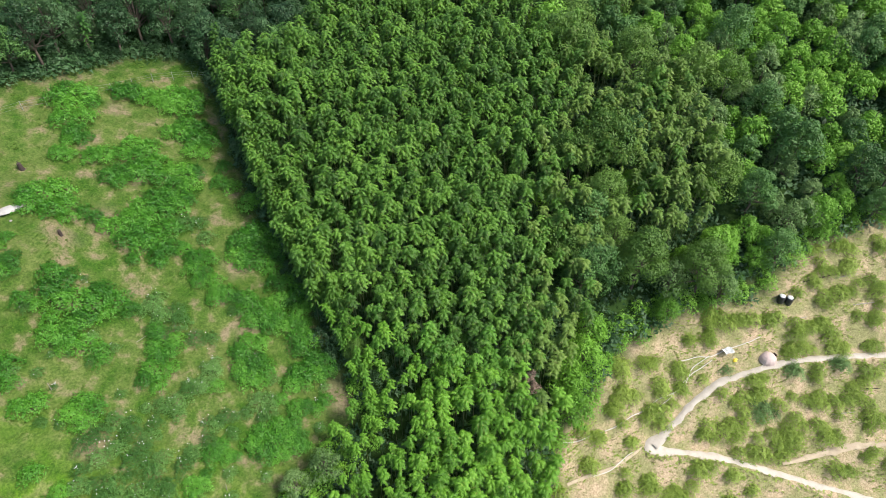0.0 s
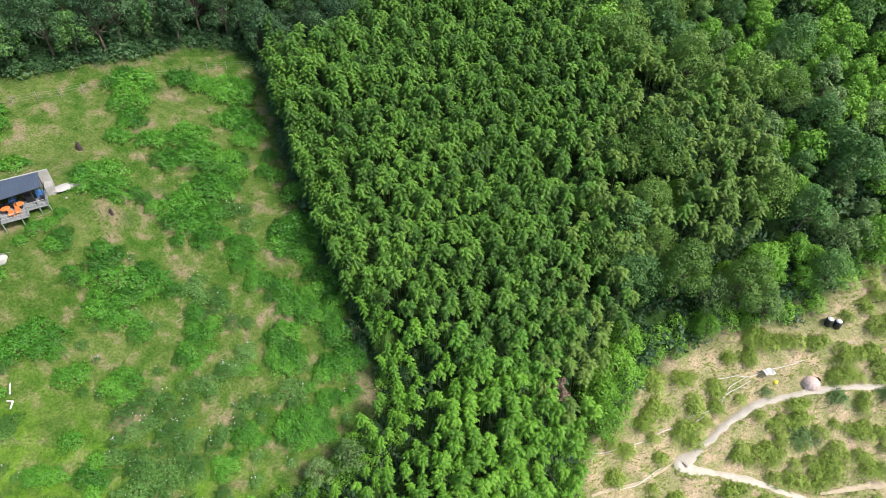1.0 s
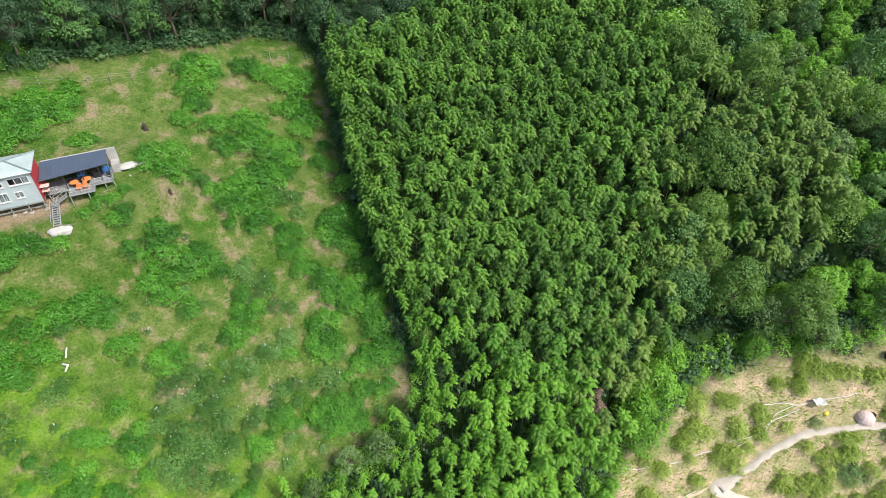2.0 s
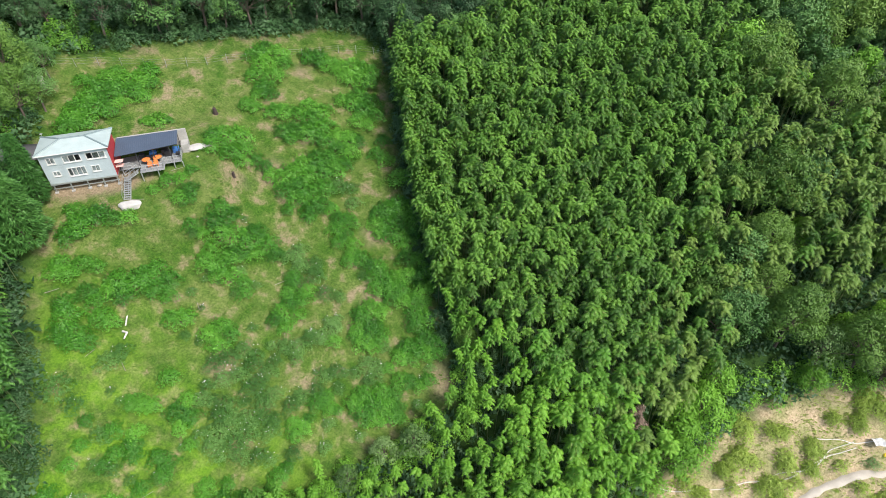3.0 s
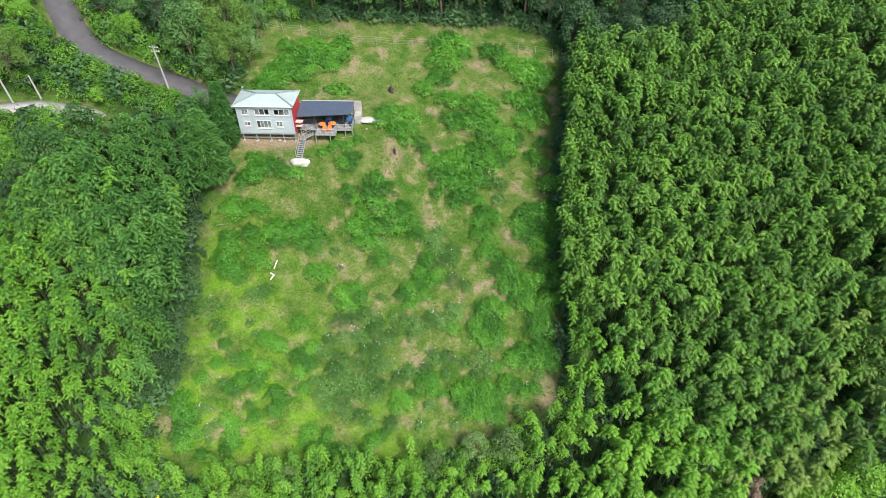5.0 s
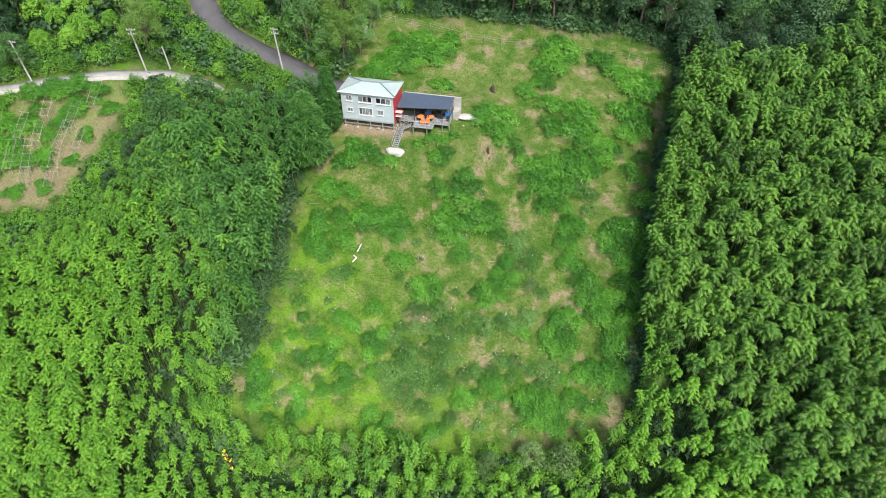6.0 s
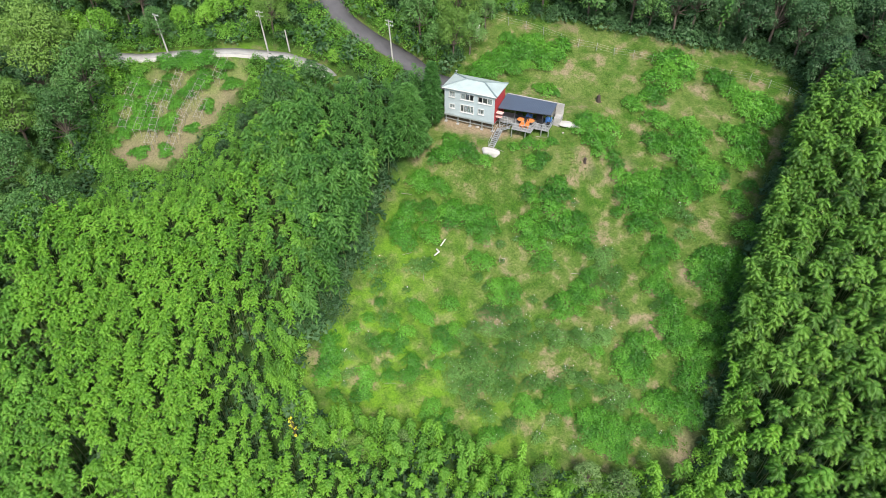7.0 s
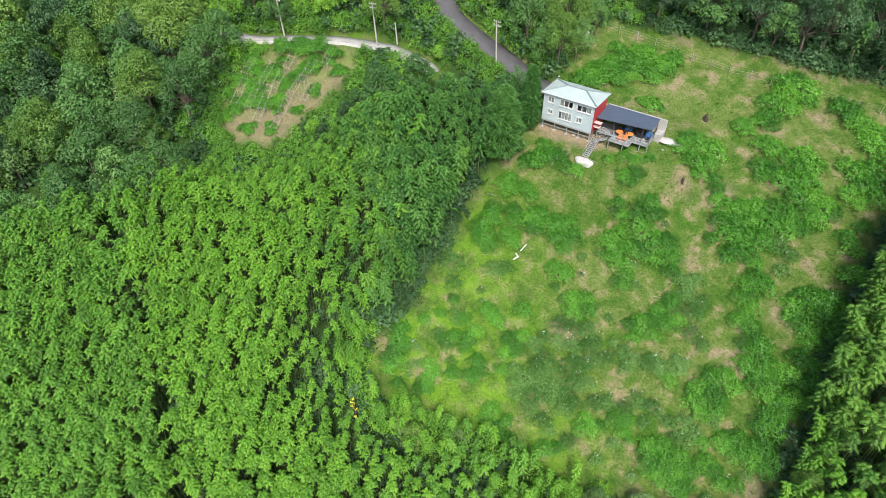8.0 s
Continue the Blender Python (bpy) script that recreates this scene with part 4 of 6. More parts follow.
# centre thicket
plant_shrubs("orchard", [(-51.5, 71.7, 1.5), (-49.5, 71.8, 1.8), (-48.6, 73.6, 1.9), (-47.8, 76.0, 1.8), (-46.2, 77.8, 1.8), (-44.3, 78.6, 1.8), (-48.4, 70.2, 1.7), (-46.9, 72.0, 1.9), (-46.1, 74.5, 1.9), (-44.5, 76.2, 1.8), (-42.6, 77.6, 1.8), (-41.7, 79.3, 1.7), (-46.1, 70.0, 1.8), (-44.6, 71.8, 1.9), (-43.1, 73.6, 1.9), (-43.6, 69.6, 1.7), (-42.4, 71.0, 1.7), (-40.5, 71.0, 1.2), (-43.5, 68.3, 1.3), (-46.9, 67.6, 1.2)])
# centre thicket
plant_shrubs("flowering", [(-41.2, 74.9, 1.6), (-39.3, 75.6, 1.5), (-38.0, 73.7, 1.3)])
# east rows
plant_shrubs("orchard", [(-38.8, 68.3, 1.5), (-38.6, 69.9, 1.6), (-37.0, 70.3, 1.3), (-37.9, 66.8, 1.3), (-37.3, 68.1, 1.2), (-35.8, 67.3, 1.3), (-35.1, 64.8, 1.4), (-33.7, 65.8, 1.5), (-32.2, 65.7, 1.2), (-35.1, 66.0, 1.2), (-33.1, 72.0, 1.5), (-33.2, 73.9, 1.6), (-32.2, 75.4, 1.7), (-30.8, 76.4, 1.8), (-29.3, 76.7, 1.5), (-31.3, 73.3, 1.8), (-29.6, 74.5, 1.8), (-27.8, 75.1, 1.5), (-30.8, 71.5, 1.5), (-29.0, 72.1, 1.6), (-27.3, 73.4, 1.5), (-27.5, 71.2, 1.4), (-32.2, 71.1, 1.3)])
# middle lower
plant_shrubs("orchard", [(-41.6, 58.1, 1.3), (-41.5, 56.2, 1.4), (-41.8, 51.8, 1.4), (-41.5, 53.3, 1.4), (-40.9, 55.2, 1.5), (-39.5, 56.3, 1.5), (-39.2, 57.8, 1.2), (-40.3, 51.7, 1.3), (-39.4, 53.9, 1.3), (-41.9, 58.4, 1.4), (-33.1, 53.0, 1.1)])
# middle lower
plant_shrubs("flowering", [(-43.2, 61.3, 1.5), (-42.7, 62.6, 1.4), (-41.7, 60.6, 1.5), (-39.9, 61.9, 1.4), (-39.2, 60.2, 1.5), (-36.9, 58.7, 1.4), (-34.8, 59.2, 1.2), (-39.3, 49.2, 1.3), (-37.6, 50.1, 1.3), (-36.5, 52.0, 1.4), (-34.8, 52.8, 1.3), (-33.9, 54.9, 1.3), (-37.3, 48.7, 1.1)])
# east lower
plant_shrubs("orchard", [(-31.0, 64.6, 1.5), (-30.7, 66.0, 1.4), (-29.1, 65.0, 1.6), (-29.9, 62.9, 1.4), (-27.6, 64.2, 1.6), (-27.1, 66.0, 1.3), (-26.0, 64.4, 1.5), (-27.1, 62.6, 1.3), (-26.7, 69.2, 1.5), (-25.0, 69.8, 1.5), (-25.6, 67.0, 1.4), (-24.0, 67.6, 1.6), (-23.1, 69.0, 1.4), (-23.1, 65.6, 1.5), (-23.7, 63.9, 1.4), (-21.8, 66.6, 1.4), (-25.1, 63.0, 1.5), (-22.9, 62.0, 1.7), (-22.5, 60.4, 1.5), (-21.3, 62.1, 1.6), (-22.1, 64.1, 1.4)])
# lower rows
plant_shrubs("orchard", [(-30.2, 56.3, 1.5), (-30.5, 58.2, 1.5), (-29.6, 59.8, 1.5), (-28.0, 60.0, 1.4), (-28.5, 57.0, 1.7), (-28.9, 55.1, 1.6), (-26.9, 56.6, 1.5), (-30.3, 55.2, 1.2), (-27.5, 54.9, 1.2), (-23.1, 55.4, 1.5), (-22.5, 57.1, 1.6), (-20.9, 57.8, 1.7), (-20.3, 59.5, 1.5), (-21.3, 55.9, 1.4), (-19.6, 57.7, 1.4), (-18.5, 59.4, 1.4), (-18.1, 57.9, 1.3), (-22.2, 52.4, 1.3), (-20.8, 52.8, 1.3), (-19.3, 53.0, 1.2), (-18.2, 54.2, 1.2)])
# foot rows
plant_shrubs("orchard", [(-27.4, 47.0, 1.5), (-26.5, 48.5, 1.4), (-25.8, 46.2, 1.6), (-24.6, 48.0, 1.7), (-23.1, 48.8, 1.7), (-23.9, 46.3, 1.5), (-22.1, 47.4, 1.4), (-21.5, 49.0, 1.4), (-22.5, 50.4, 1.3), (-20.5, 48.1, 1.1), (-24.4, 49.9, 1.3), (-24.3, 53.2, 1.0), (-32.5, 44.7, 1.4), (-31.5, 46.1, 1.3), (-30.6, 44.8, 1.1), (-34.5, 40.8, 1.1), (-33.1, 40.8, 1.3), (-33.7, 39.6, 1.1), (-32.8, 42.2, 0.9), (-29.6, 45.0, 1.0)])
# foot rows
plant_shrubs("flowering", [(-27.3, 52.5, 1.4), (-25.6, 52.7, 1.4), (-26.2, 51.0, 1.2), (-35.6, 42.8, 1.4), (-34.8, 44.4, 1.3), (-32.8, 48.3, 1.3), (-31.4, 49.4, 1.2), (-33.1, 46.3, 1.2), (-33.1, 37.5, 1.1)])
# south west
plant_shrubs("orchard", [(-57.8, 19.8, 1.5), (-56.9, 18.7, 1.5), (-55.8, 19.5, 1.4), (-55.5, 18.2, 1.6), (-55.0, 16.4, 1.3), (-54.0, 17.8, 1.5), (-53.9, 16.2, 1.2), (-51.5, 22.4, 1.3), (-50.2, 22.6, 1.3), (-49.8, 21.3, 1.3), (-49.3, 19.9, 1.3), (-48.7, 21.0, 1.0), (-51.2, 17.0, 1.0), (-48.8, 25.3, 1.2), (-54.6, 29.3, 1.3), (-53.7, 25.5, 1.1), (-53.2, 27.3, 1.3), (-52.0, 29.1, 1.3), (-52.3, 30.5, 1.2), (-51.3, 28.1, 1.2), (-57.2, 26.3, 1.0), (-57.3, 23.7, 1.0), (-58.0, 29.0, 1.0), (-53.1, 33.8, 1.4), (-51.9, 34.1, 1.2), (-54.3, 33.5, 1.1), (-48.6, 29.3, 1.3), (-47.3, 29.2, 1.4), (-47.1, 27.9, 1.1)])
# south west
plant_shrubs("flowering", [(-55.6, 28.4, 1.3)])
# blossom patch
plant_shrubs("orchard", [(-48.8, 35.1, 1.5), (-48.3, 36.9, 1.4), (-47.1, 35.5, 1.4), (-47.6, 33.7, 1.2), (-45.8, 32.4, 1.1)])
# blossom patch
plant_shrubs("flowering", [(-46.6, 37.9, 1.3), (-46.7, 39.7, 1.3), (-43.9, 37.1, 1.5), (-43.2, 38.7, 1.5), (-43.0, 35.3, 1.6), (-42.0, 37.2, 1.6), (-40.3, 38.7, 1.6), (-40.8, 35.2, 1.6), (-39.5, 37.0, 1.5), (-41.6, 33.1, 1.3), (-39.4, 34.2, 1.4), (-37.2, 35.3, 1.3), (-35.6, 35.6, 1.1), (-45.0, 34.0, 1.3), (-43.1, 33.6, 1.3), (-41.5, 41.9, 1.5), (-40.7, 43.5, 1.4), (-39.5, 41.5, 1.5), (-38.4, 42.8, 1.4), (-38.7, 39.7, 1.4), (-37.0, 40.0, 1.2), (-37.0, 38.4, 1.2)])
# south middle
plant_shrubs("orchard", [(-49.3, 45.6, 1.4), (-48.4, 47.3, 1.3), (-47.7, 45.0, 1.4), (-46.7, 47.0, 1.3), (-41.8, 29.0, 1.2), (-39.6, 29.0, 1.2), (-39.6, 30.6, 1.0), (-41.5, 27.6, 1.0), (-37.5, 30.0, 1.0), (-38.5, 28.7, 1.1), (-34.0, 34.4, 1.2), (-34.3, 33.0, 0.9), (-33.2, 35.9, 0.9)])
# south middle
plant_shrubs("flowering", [(-47.1, 42.8, 1.4), (-45.9, 44.2, 1.5), (-44.5, 45.9, 1.4), (-45.2, 41.4, 1.4), (-43.6, 42.9, 1.5), (-42.5, 44.9, 1.4), (-42.7, 46.2, 1.2), (-40.1, 45.3, 1.3), (-39.9, 46.8, 1.1)])
# small bushes scattered between the rows
gx2, gy2 = scatter(CLEARING, 900, rng, (-58, -14, 18, 66))
gx2, gy2 = gx2[to_line(gx2, gy2, ring(CLEARING))[0] > 2.0][:70], gy2[to_line(gx2, gy2, ring(CLEARING))[0] > 2.0][:70]
plant_shrubs("flowering", [(gx2[i], gy2[i], rng.uniform(0.5, 1.0)) for i in range(len(gx2))])
# upper patch
plant_shrubs("crop", [(-80.7, 61.4, 1.5), (-81.3, 63.1, 1.6), (-79.5, 63.7, 1.7), (-81.4, 64.5, 1.7), (-81.5, 66.5, 1.8), (-79.3, 65.5, 1.8), (-79.4, 67.5, 2.0), (-81.2, 68.9, 1.8), (-81.3, 71.0, 1.8), (-79.0, 69.9, 2.0), (-77.5, 68.1, 1.7), (-76.8, 70.2, 1.6), (-78.8, 72.4, 2.0), (-81.0, 73.5, 1.7), (-78.9, 74.5, 1.9), (-76.7, 73.4, 1.9), (-75.1, 73.5, 1.5), (-76.8, 76.2, 1.8), (-76.9, 78.4, 1.7), (-75.3, 76.3, 1.5), (-80.7, 75.3, 1.4), (-81.4, 59.9, 1.3), (-83.7, 70.9, 1.4), (-70.5, 70.4, 1.6), (-71.9, 69.5, 1.1), (-69.1, 71.2, 1.0)])

# shrubs, pale bushes and scrub of the sunny slope
scrub_protos = [[], []]
for i in range(4):
    crown, bm = shrub_parts(rng, 1.05, 0.8, 640, 0.19, 0.095)
    scrub_protos[0].append(plant_prototype("bush", crown, mesh_of(bm, "stem", M_BARK), M_SCRUB, "stem", "foliage"))
    crown, bm = shrub_parts(rng, 1.05, 0.9, 640, 0.20, 0.08)
    scrub_protos[1].append(plant_prototype("bush", crown, mesh_of(bm, "stem", M_BARK), M_PALE, "stem", "foliage"))


def plant_scrub(pale, spots):
    for x, y, r in spots:
        for k in range(max(1, int(round((r / 1.05) ** 1.6)))):
            w, q = 2.4 * k + x, (r - 0.5) * math.sqrt(k / 4.0)
            if to_line(np.array([x + math.cos(w) * q]), np.array([y + math.sin(w) * q * 0.7]), LINES[2][0])[0][0] < 1.3:
                continue
            set_plant(scrub_protos[pale][int(rng.integers(4))], spot(x + math.cos(w) * q, y + math.sin(w) * q * 0.7, rng.uniform(0, 6.28), rng.uniform(1.1, 1.8)),
                      "pale silvery bush beside the dirt path" if pale else "light green bush on the dry sunny slope", "bush", "bushes on the sunny slope")


plant_scrub(0, [(64.1, 69.8, 3), (70.4, 70.2, 2.4), (64.5, 72.1, 2.4), (74, 84.5, 2.5), (70.2, 81, 2.5), (67.6, 78.5, 1.8), (51.7, 62.1, 3.4), (54.5, 64, 2.8), (58.1, 56.5, 2.9), (52.8, 55.4, 3.4), (50.1, 57.7, 2.8), (45, 56.8, 2.2), (60.2, 57.3, 2.9), (65, 62.2, 2.4), (69, 61.5, 3), (74.8, 65.6, 2.5), (72.3, 63.2, 2.5), (74.8, 59.5, 2.5), (40.9, 65, 2.1), (37.6, 62.5, 2.1), (35.9, 65.6, 1.9), (30.5, 61, 2.6), (28.3, 58.9, 1.5), (23.8, 51.1, 1.5), (23.1, 55.5, 1.2), (39, 48.4, 2.2), (34.3, 49.6, 2.1)])
plant_scrub(0, [(49, 72.5, 2.8), (43.5, 69.3, 1.6), (46.7, 70.1, 2.2), (53.2, 73, 1.7), (76.7, 70.5, 1.9), (71.4, 69.7, 1.5), (77.8, 73.7, 1.9), (67.7, 72.6, 2.4), (74, 55.1, 2.2), (79.2, 78.6, 2.5), (74.5, 81.2, 1.9), (31.8, 54.7, 1.5), (44.6, 62.2, 1.7), (58.5, 73.3, 1.6), (62, 69.3, 1.9), (42.4, 51.6, 1.7), (48.3, 51.3, 1.6), (52.1, 50, 1.8), (29.3, 48.6, 1.7), (26, 55, 1.4), (37.1, 58, 1.5), (65.5, 65.4, 1.9), (67.3, 57.1, 2.2), (69.6, 52.9, 1.7)])
sx, sy = scatter(SUNNY, 900, rng, (16, 92, 34, 90))
sx, sy = sx[:150], sy[:150]
plant_scrub(0, [(sx[i], sy[i], rng.uniform(0.7, 1.3)) for i in range(len(sx)) if to_line(sx[i:i + 1], sy[i:i + 1], LINES[2][0])[0][0] > 2.0])
plant_scrub(1, [(55.5, 60.2, 2.9), (50.2, 65.7, 1.7), (61.4, 65.4, 1.8), (70.4, 66.8, 1.8), (52.1, 65, 1.6)])


# ---- the house ----
def wall_bm(x0, x1, z0, z1, y0, y1, holes):
    """A wall along x with openings (x0, x1, z0, z1) through it."""
    bm = bmesh.new()
    zs = sorted({z0, z1, *(v for h in holes for v in h[2:])})
    for a, b in zip(zs[:-1], zs[1:]):
        cuts = sorted((h[0], h[1]) for h in holes if h[2] <= a + 1e-6 and h[3] >= b - 1e-6)
        at = x0
        for c, d in cuts + [(x1, x1)]:
            if c - at > 1e-4:
                box_bm(at, y0, a, c, y1, b, bm=bm)
            at = d
    bmesh.ops.remove_doubles(bm, verts=bm.verts[:], dist=0.0005)
    return bm


def window(parent, x, z, w, h, bays, open_bay=-1):
    """A white-framed window set in the front wall; one sash may stand open."""
    fr = bmesh.new()
    t = 0.10
    for a in ((x, z, x + w, z + t), (x, z + h - t, x + w, z + h), (x, z + t, x + t, z + h - t), (x + w - t, z + t, x + w, z + h - t)):
        box_bm(a[0], -0.07, a[1], a[2], 0.10, a[3], bm=fr)
    for i in range(1, bays):
        c = x + w * i / bays
        box_bm(c - 0.045, -0.06, z + t, c + 0.03, 0.09, z + h - t, bm=fr)
    ob = part("window", fr, M_WHITE, parent, "white aluminium window frame")
    for i in range(bays):
        if i == open_bay:
            continue
        a, b = x + w * i / bays, x + w * (i + 1) / bays
        part("pane", box_bm(a + (t if i == 0 else 0.045), 0.02, z + t, b - (t if i == bays - 1 else 0.045), 0.035, z + h - t), M_GLASS, ob)
        if (i + bays) % 4:
            part("curtain", box_bm(a + 0.08, 0.16, z + 0.02, b - 0.08, 0.19, z + h - 0.02), M_WHITE, ob)
    part("sill", box_bm(x - 0.06, -0.14, z - 0.06, x + w + 0.06, -0.072, z - 0.005), M_WHITE, ob)
    return ob


def build_house():
    base = pose(HOUSE_X, HOUSE_Y, HOUSE_Z, 0, 0, math.degrees(HOUSE_TURN))
    house = thing("house", base, "two-storey grey steel-clad house on stilts with pale hipped roof", "house")
    w, d, h = 9.2, 5.0, 4.9
    wins = [(0.85, 3.30, 1.15, 1.10, 2, -1), (3.00, 3.25, 2.45, 1.20, 3, 2), (6.10, 3.25, 2.65, 1.15, 3, 0),
            (0.95, 1.25, 1.05, 0.85, 2, -1), (3.00, 0.90, 2.45, 1.45, 4, -1), (6.20, 1.15, 1.15, 1.05, 2, -1)]
    holes = [(x, x + ww, z, z + hh) for x, z, ww, hh, _, _ in wins]
    part("wall", wall_bm(0, w, 0, h, 0, 0.15, holes), M_WALLGREY, house, "grey-blue horizontal steel siding")
    part("wall", wall_bm(0, w, 0, h, d - 0.15, d, []), M_WALLGREY, house)
    part("wall", box_bm(0, 0.152, 0, 0.15, d - 0.152, h), M_WALLGREY, house)
    part("side_wall", box_bm(w - 0.15, 0.152, 0, w, d - 0.152, h), M_WALLGREY, house)
    part("side_panel", box_bm(w + 0.003, 0.05, -0.1, w + 0.05, d - 0.05, h - 0.05, 0.008), M_REDWALL, house, "bright red steel side wall")
    part("corner_trim", box_bm(w + 0.004, -0.05, -0.1, w + 0.09, 0.045, h), M_REDWALL, house)
    part("floor_slab", box_bm(-0.05, -0.05, -0.25, w + 0.05, d + 0.05, -0.003), M_STEEL, house)
    part("upper_floor", box_bm(0.16, 0.16, 2.40, w - 0.16, d - 0.16, 2.55), M_DECK, house)
    for x, z, ww, hh, bays, gap in wins:
        window(house, x, z, ww, hh, bays, gap)
    # hipped roof with a real thickness
    bm = bmesh.new()
    o, r = 0.35, 0.95
    lo = [bm.verts.new(v) for v in ((-o, -o, h), (w + o, -o, h), (w + o, d + o, h), (-o, d + o, h))]
    up = [bm.verts.new((v.co.x, v.co.y, h + 0.14)) for v in lo]
    ra, rb = bm.verts.new((3.1, d / 2, h + r)), bm.verts.new((w - 2.9, d / 2, h + r))
    bm.faces.new(lo[::-1])
    for i in range(4):
        bm.faces.new((lo[i], lo[(i + 1) % 4], up[(i + 1) % 4], up[i]))
    bm.faces.new((up[0], up[1], rb, ra))
    bm.faces.new((up[1], up[2], rb))
    bm.faces.new((up[2], up[3], ra, rb))
    bm.faces.new((up[3], up[0], ra))
    roof = part("roof", bm, M_ROOFPALE, house, "pale green painted steel hipped roof")
    ridge = M_ROOFDARK_TRIM
    for a, b in (((-o, -o, h + 0.15), (3.1, d / 2, h + r)), ((w + o, -o, h + 0.15), (w - 2.9, d / 2, h + r)), ((3.1, d / 2, h + r), (w - 2.9, d / 2, h + r)),
                 ((-o, d + o, h + 0.15), (3.1, d / 2, h + r)), ((w + o, d + o, h + 0.15), (w - 2.9, d / 2, h + r))):
        part("ridge_cap", rod_bm(a, b, 0.14, 0.14, 6), ridge, roof, "grey ridge capping")
    part("gutter", box_bm(-o, -o - 0.12, h + 0.01, w + o, -o - 0.004, h + 0.13, 0.02), M_WHITE, roof)
    # stilts and ground beams
    for x in (0.25, 2.5, 4.8, 7.0, 8.95):
        for y in (0.2, 2.6):
            gx, gy = (base @ Vector((x, y, 0))).xy
            g = ground_z(gx, gy) - HOUSE_Z
            st = part("stilt", box_bm(x - 0.08, y - 0.08, g + 0.12, x + 0.08, y + 0.08, -0.252, 0.01), M_STEEL, house)
            part("footing", box_bm(x - 0.25, y - 0.25, g - 0.5, x + 0.25, y + 0.25, g + 0.118, 0.03), M_CONCRETE, st)
    part("brace", box_bm(0.0, 0.12, -1.02, 9.2, 0.26, -0.90), M_STEEL, house)
    part("brace", box_bm(0.0, 2.52, -0.72, 9.2, 2.66, -0.60), M_STEEL, house)
    # satellite dish at the back corner
    part("aerial_mast", rod_bm((-0.1, d + 0.42, 3.2), (-0.1, d + 0.42, 5.5), 0.03), M_STEEL, house)
    part("aerial_dish", rock_bm(0.22, 0.22, 0.08, 3, 2), M_STEEL, house).location = (-0.1, d + 0.42, 5.5)

    # terrace shelter beside the house
    ter = thing("terrace", base, "open terrace with dark ribbed steel roof, grey deck and steel railings", "terrace")
    x0, x1, y0, y1 = 9.4, 18.4, 1.3, 5.5
    skew = 1.0                      # the front eave runs back towards the far end
    part("deck", box_bm(x0, y0, -0.18, x1, y1, -0.02, 0.02), M_DECK, ter)
    part("deck_apron", box_bm(12.4, -0.35, -0.18, 15.9, y0 - 0.004, -0.02, 0.02), M_DECK, ter, "grey projecting deck platform")
    bm = bmesh.new()
    zf, zb = 2.45, 2.95
    v = [bm.verts.new(p) for p in ((x0, y0 - 0.3, zf), (x1, y0 - 0.3 + skew, zf + 0.11), (x1, y1 + 0.1, zb), (x0, y1 + 0.1, zb))]
    u = [bm.verts.new((p.co.x, p.co.y, p.co.z + 0.06)) for p in v]
    bm.faces.new(v[::-1])
    bm.faces.new(u)
    for i in range(4):
        bm.faces.new((v[i], v[(i + 1) % 4], u[(i + 1) % 4], u[i]))
    troof = part("roof", bm, M_ROOFDARK, ter, "dark slate-blue ribbed steel roof")
    slope = math.atan2(zb - zf, y1 - y0 + 0.4)
    rib_me = mesh_of(box_bm(-0.025, -1.0, 0, 0.025, 0.0, 0.045), "rib", M_ROOFDARK)
    for i in range(32):
        rb2 = new("rib", rib_me)
        rb2.parent = troof
        rb2.matrix_basis = Matrix.Translation((x0 + 0.1 + i * 0.284, y1 + 0.1, zb + 0.062)) @ Matrix.Rotation(slope, 4, "X") @ Matrix.Diagonal((1, (y1 - y0 + 0.4 - skew * i / 31) / math.cos(slope), 1, 1))
    for x in (x0 + 0.15, 12.3, 14.7, 17.0, x1 - 0.15):
        f = y0 + skew * (x - x0) / (x1 - x0)
        part("post", box_bm(x - 0.05, f - 0.02, -0.019, x + 0.05, f + 0.08, zf - 0.002), M_DARKSTEEL, ter)
        part("post", box_bm(x - 0.05, y1 - 0.25, -0.019, x + 0.05, y1 - 0.15, zb - 0.03), M_DARKSTEEL, ter)
        for y in (y0 + 0.1, -0.15):
            if y < 0 and not 12.4 < x + 0.2 < 16:
                continue
            gx, gy = (base @ Vector((x + 0.2, y, 0))).xy
            part("stilt", box_bm(x + 0.13, y - 0.06, ground_z(gx, gy) - HOUSE_Z - 0.3, x + 0.27, y + 0.06, -0.182), M_STEEL, ter)
    part("beam", rod_bm((x0, y0 + 0.03, zf - 0.09), (x1, y0 + 0.03 + skew, zf - 0.09), 0.08, 0.08, 4), M_DARKSTEEL, ter)
    part("back_wall", box_bm(x0 + 0.1, y1 + 0.15, -0.6, 19.6, y1 + 0.4, 3.05, 0.03), M_CONCRETE, ter, "pale concrete retaining wall behind the terrace")
    part("end_wall", box_bm(x1 + 0.05, y1 - 1.5, -0.6, 19.6, y1 + 0.14, 1.2, 0.03), M_CONCRETE, ter)
    def rail(a, b, n):
        a, b = Vector(a), Vector(b)
        r = part("railing", rod_bm(a + Vector((0, 0, 1.0)), b + Vector((0, 0, 1.0)), 0.035), M_STEEL, ter)
        part("mid_rail", rod_bm(a + Vector((0, 0, 0.5)), b + Vector((0, 0, 0.5)), 0.025), M_STEEL, r)
        for i in range(n + 1):
            p = a.lerp(b, i / n)
            part("baluster", rod_bm(p, p + Vector((0, 0, 0.98)), 0.025), M_STEEL, r)
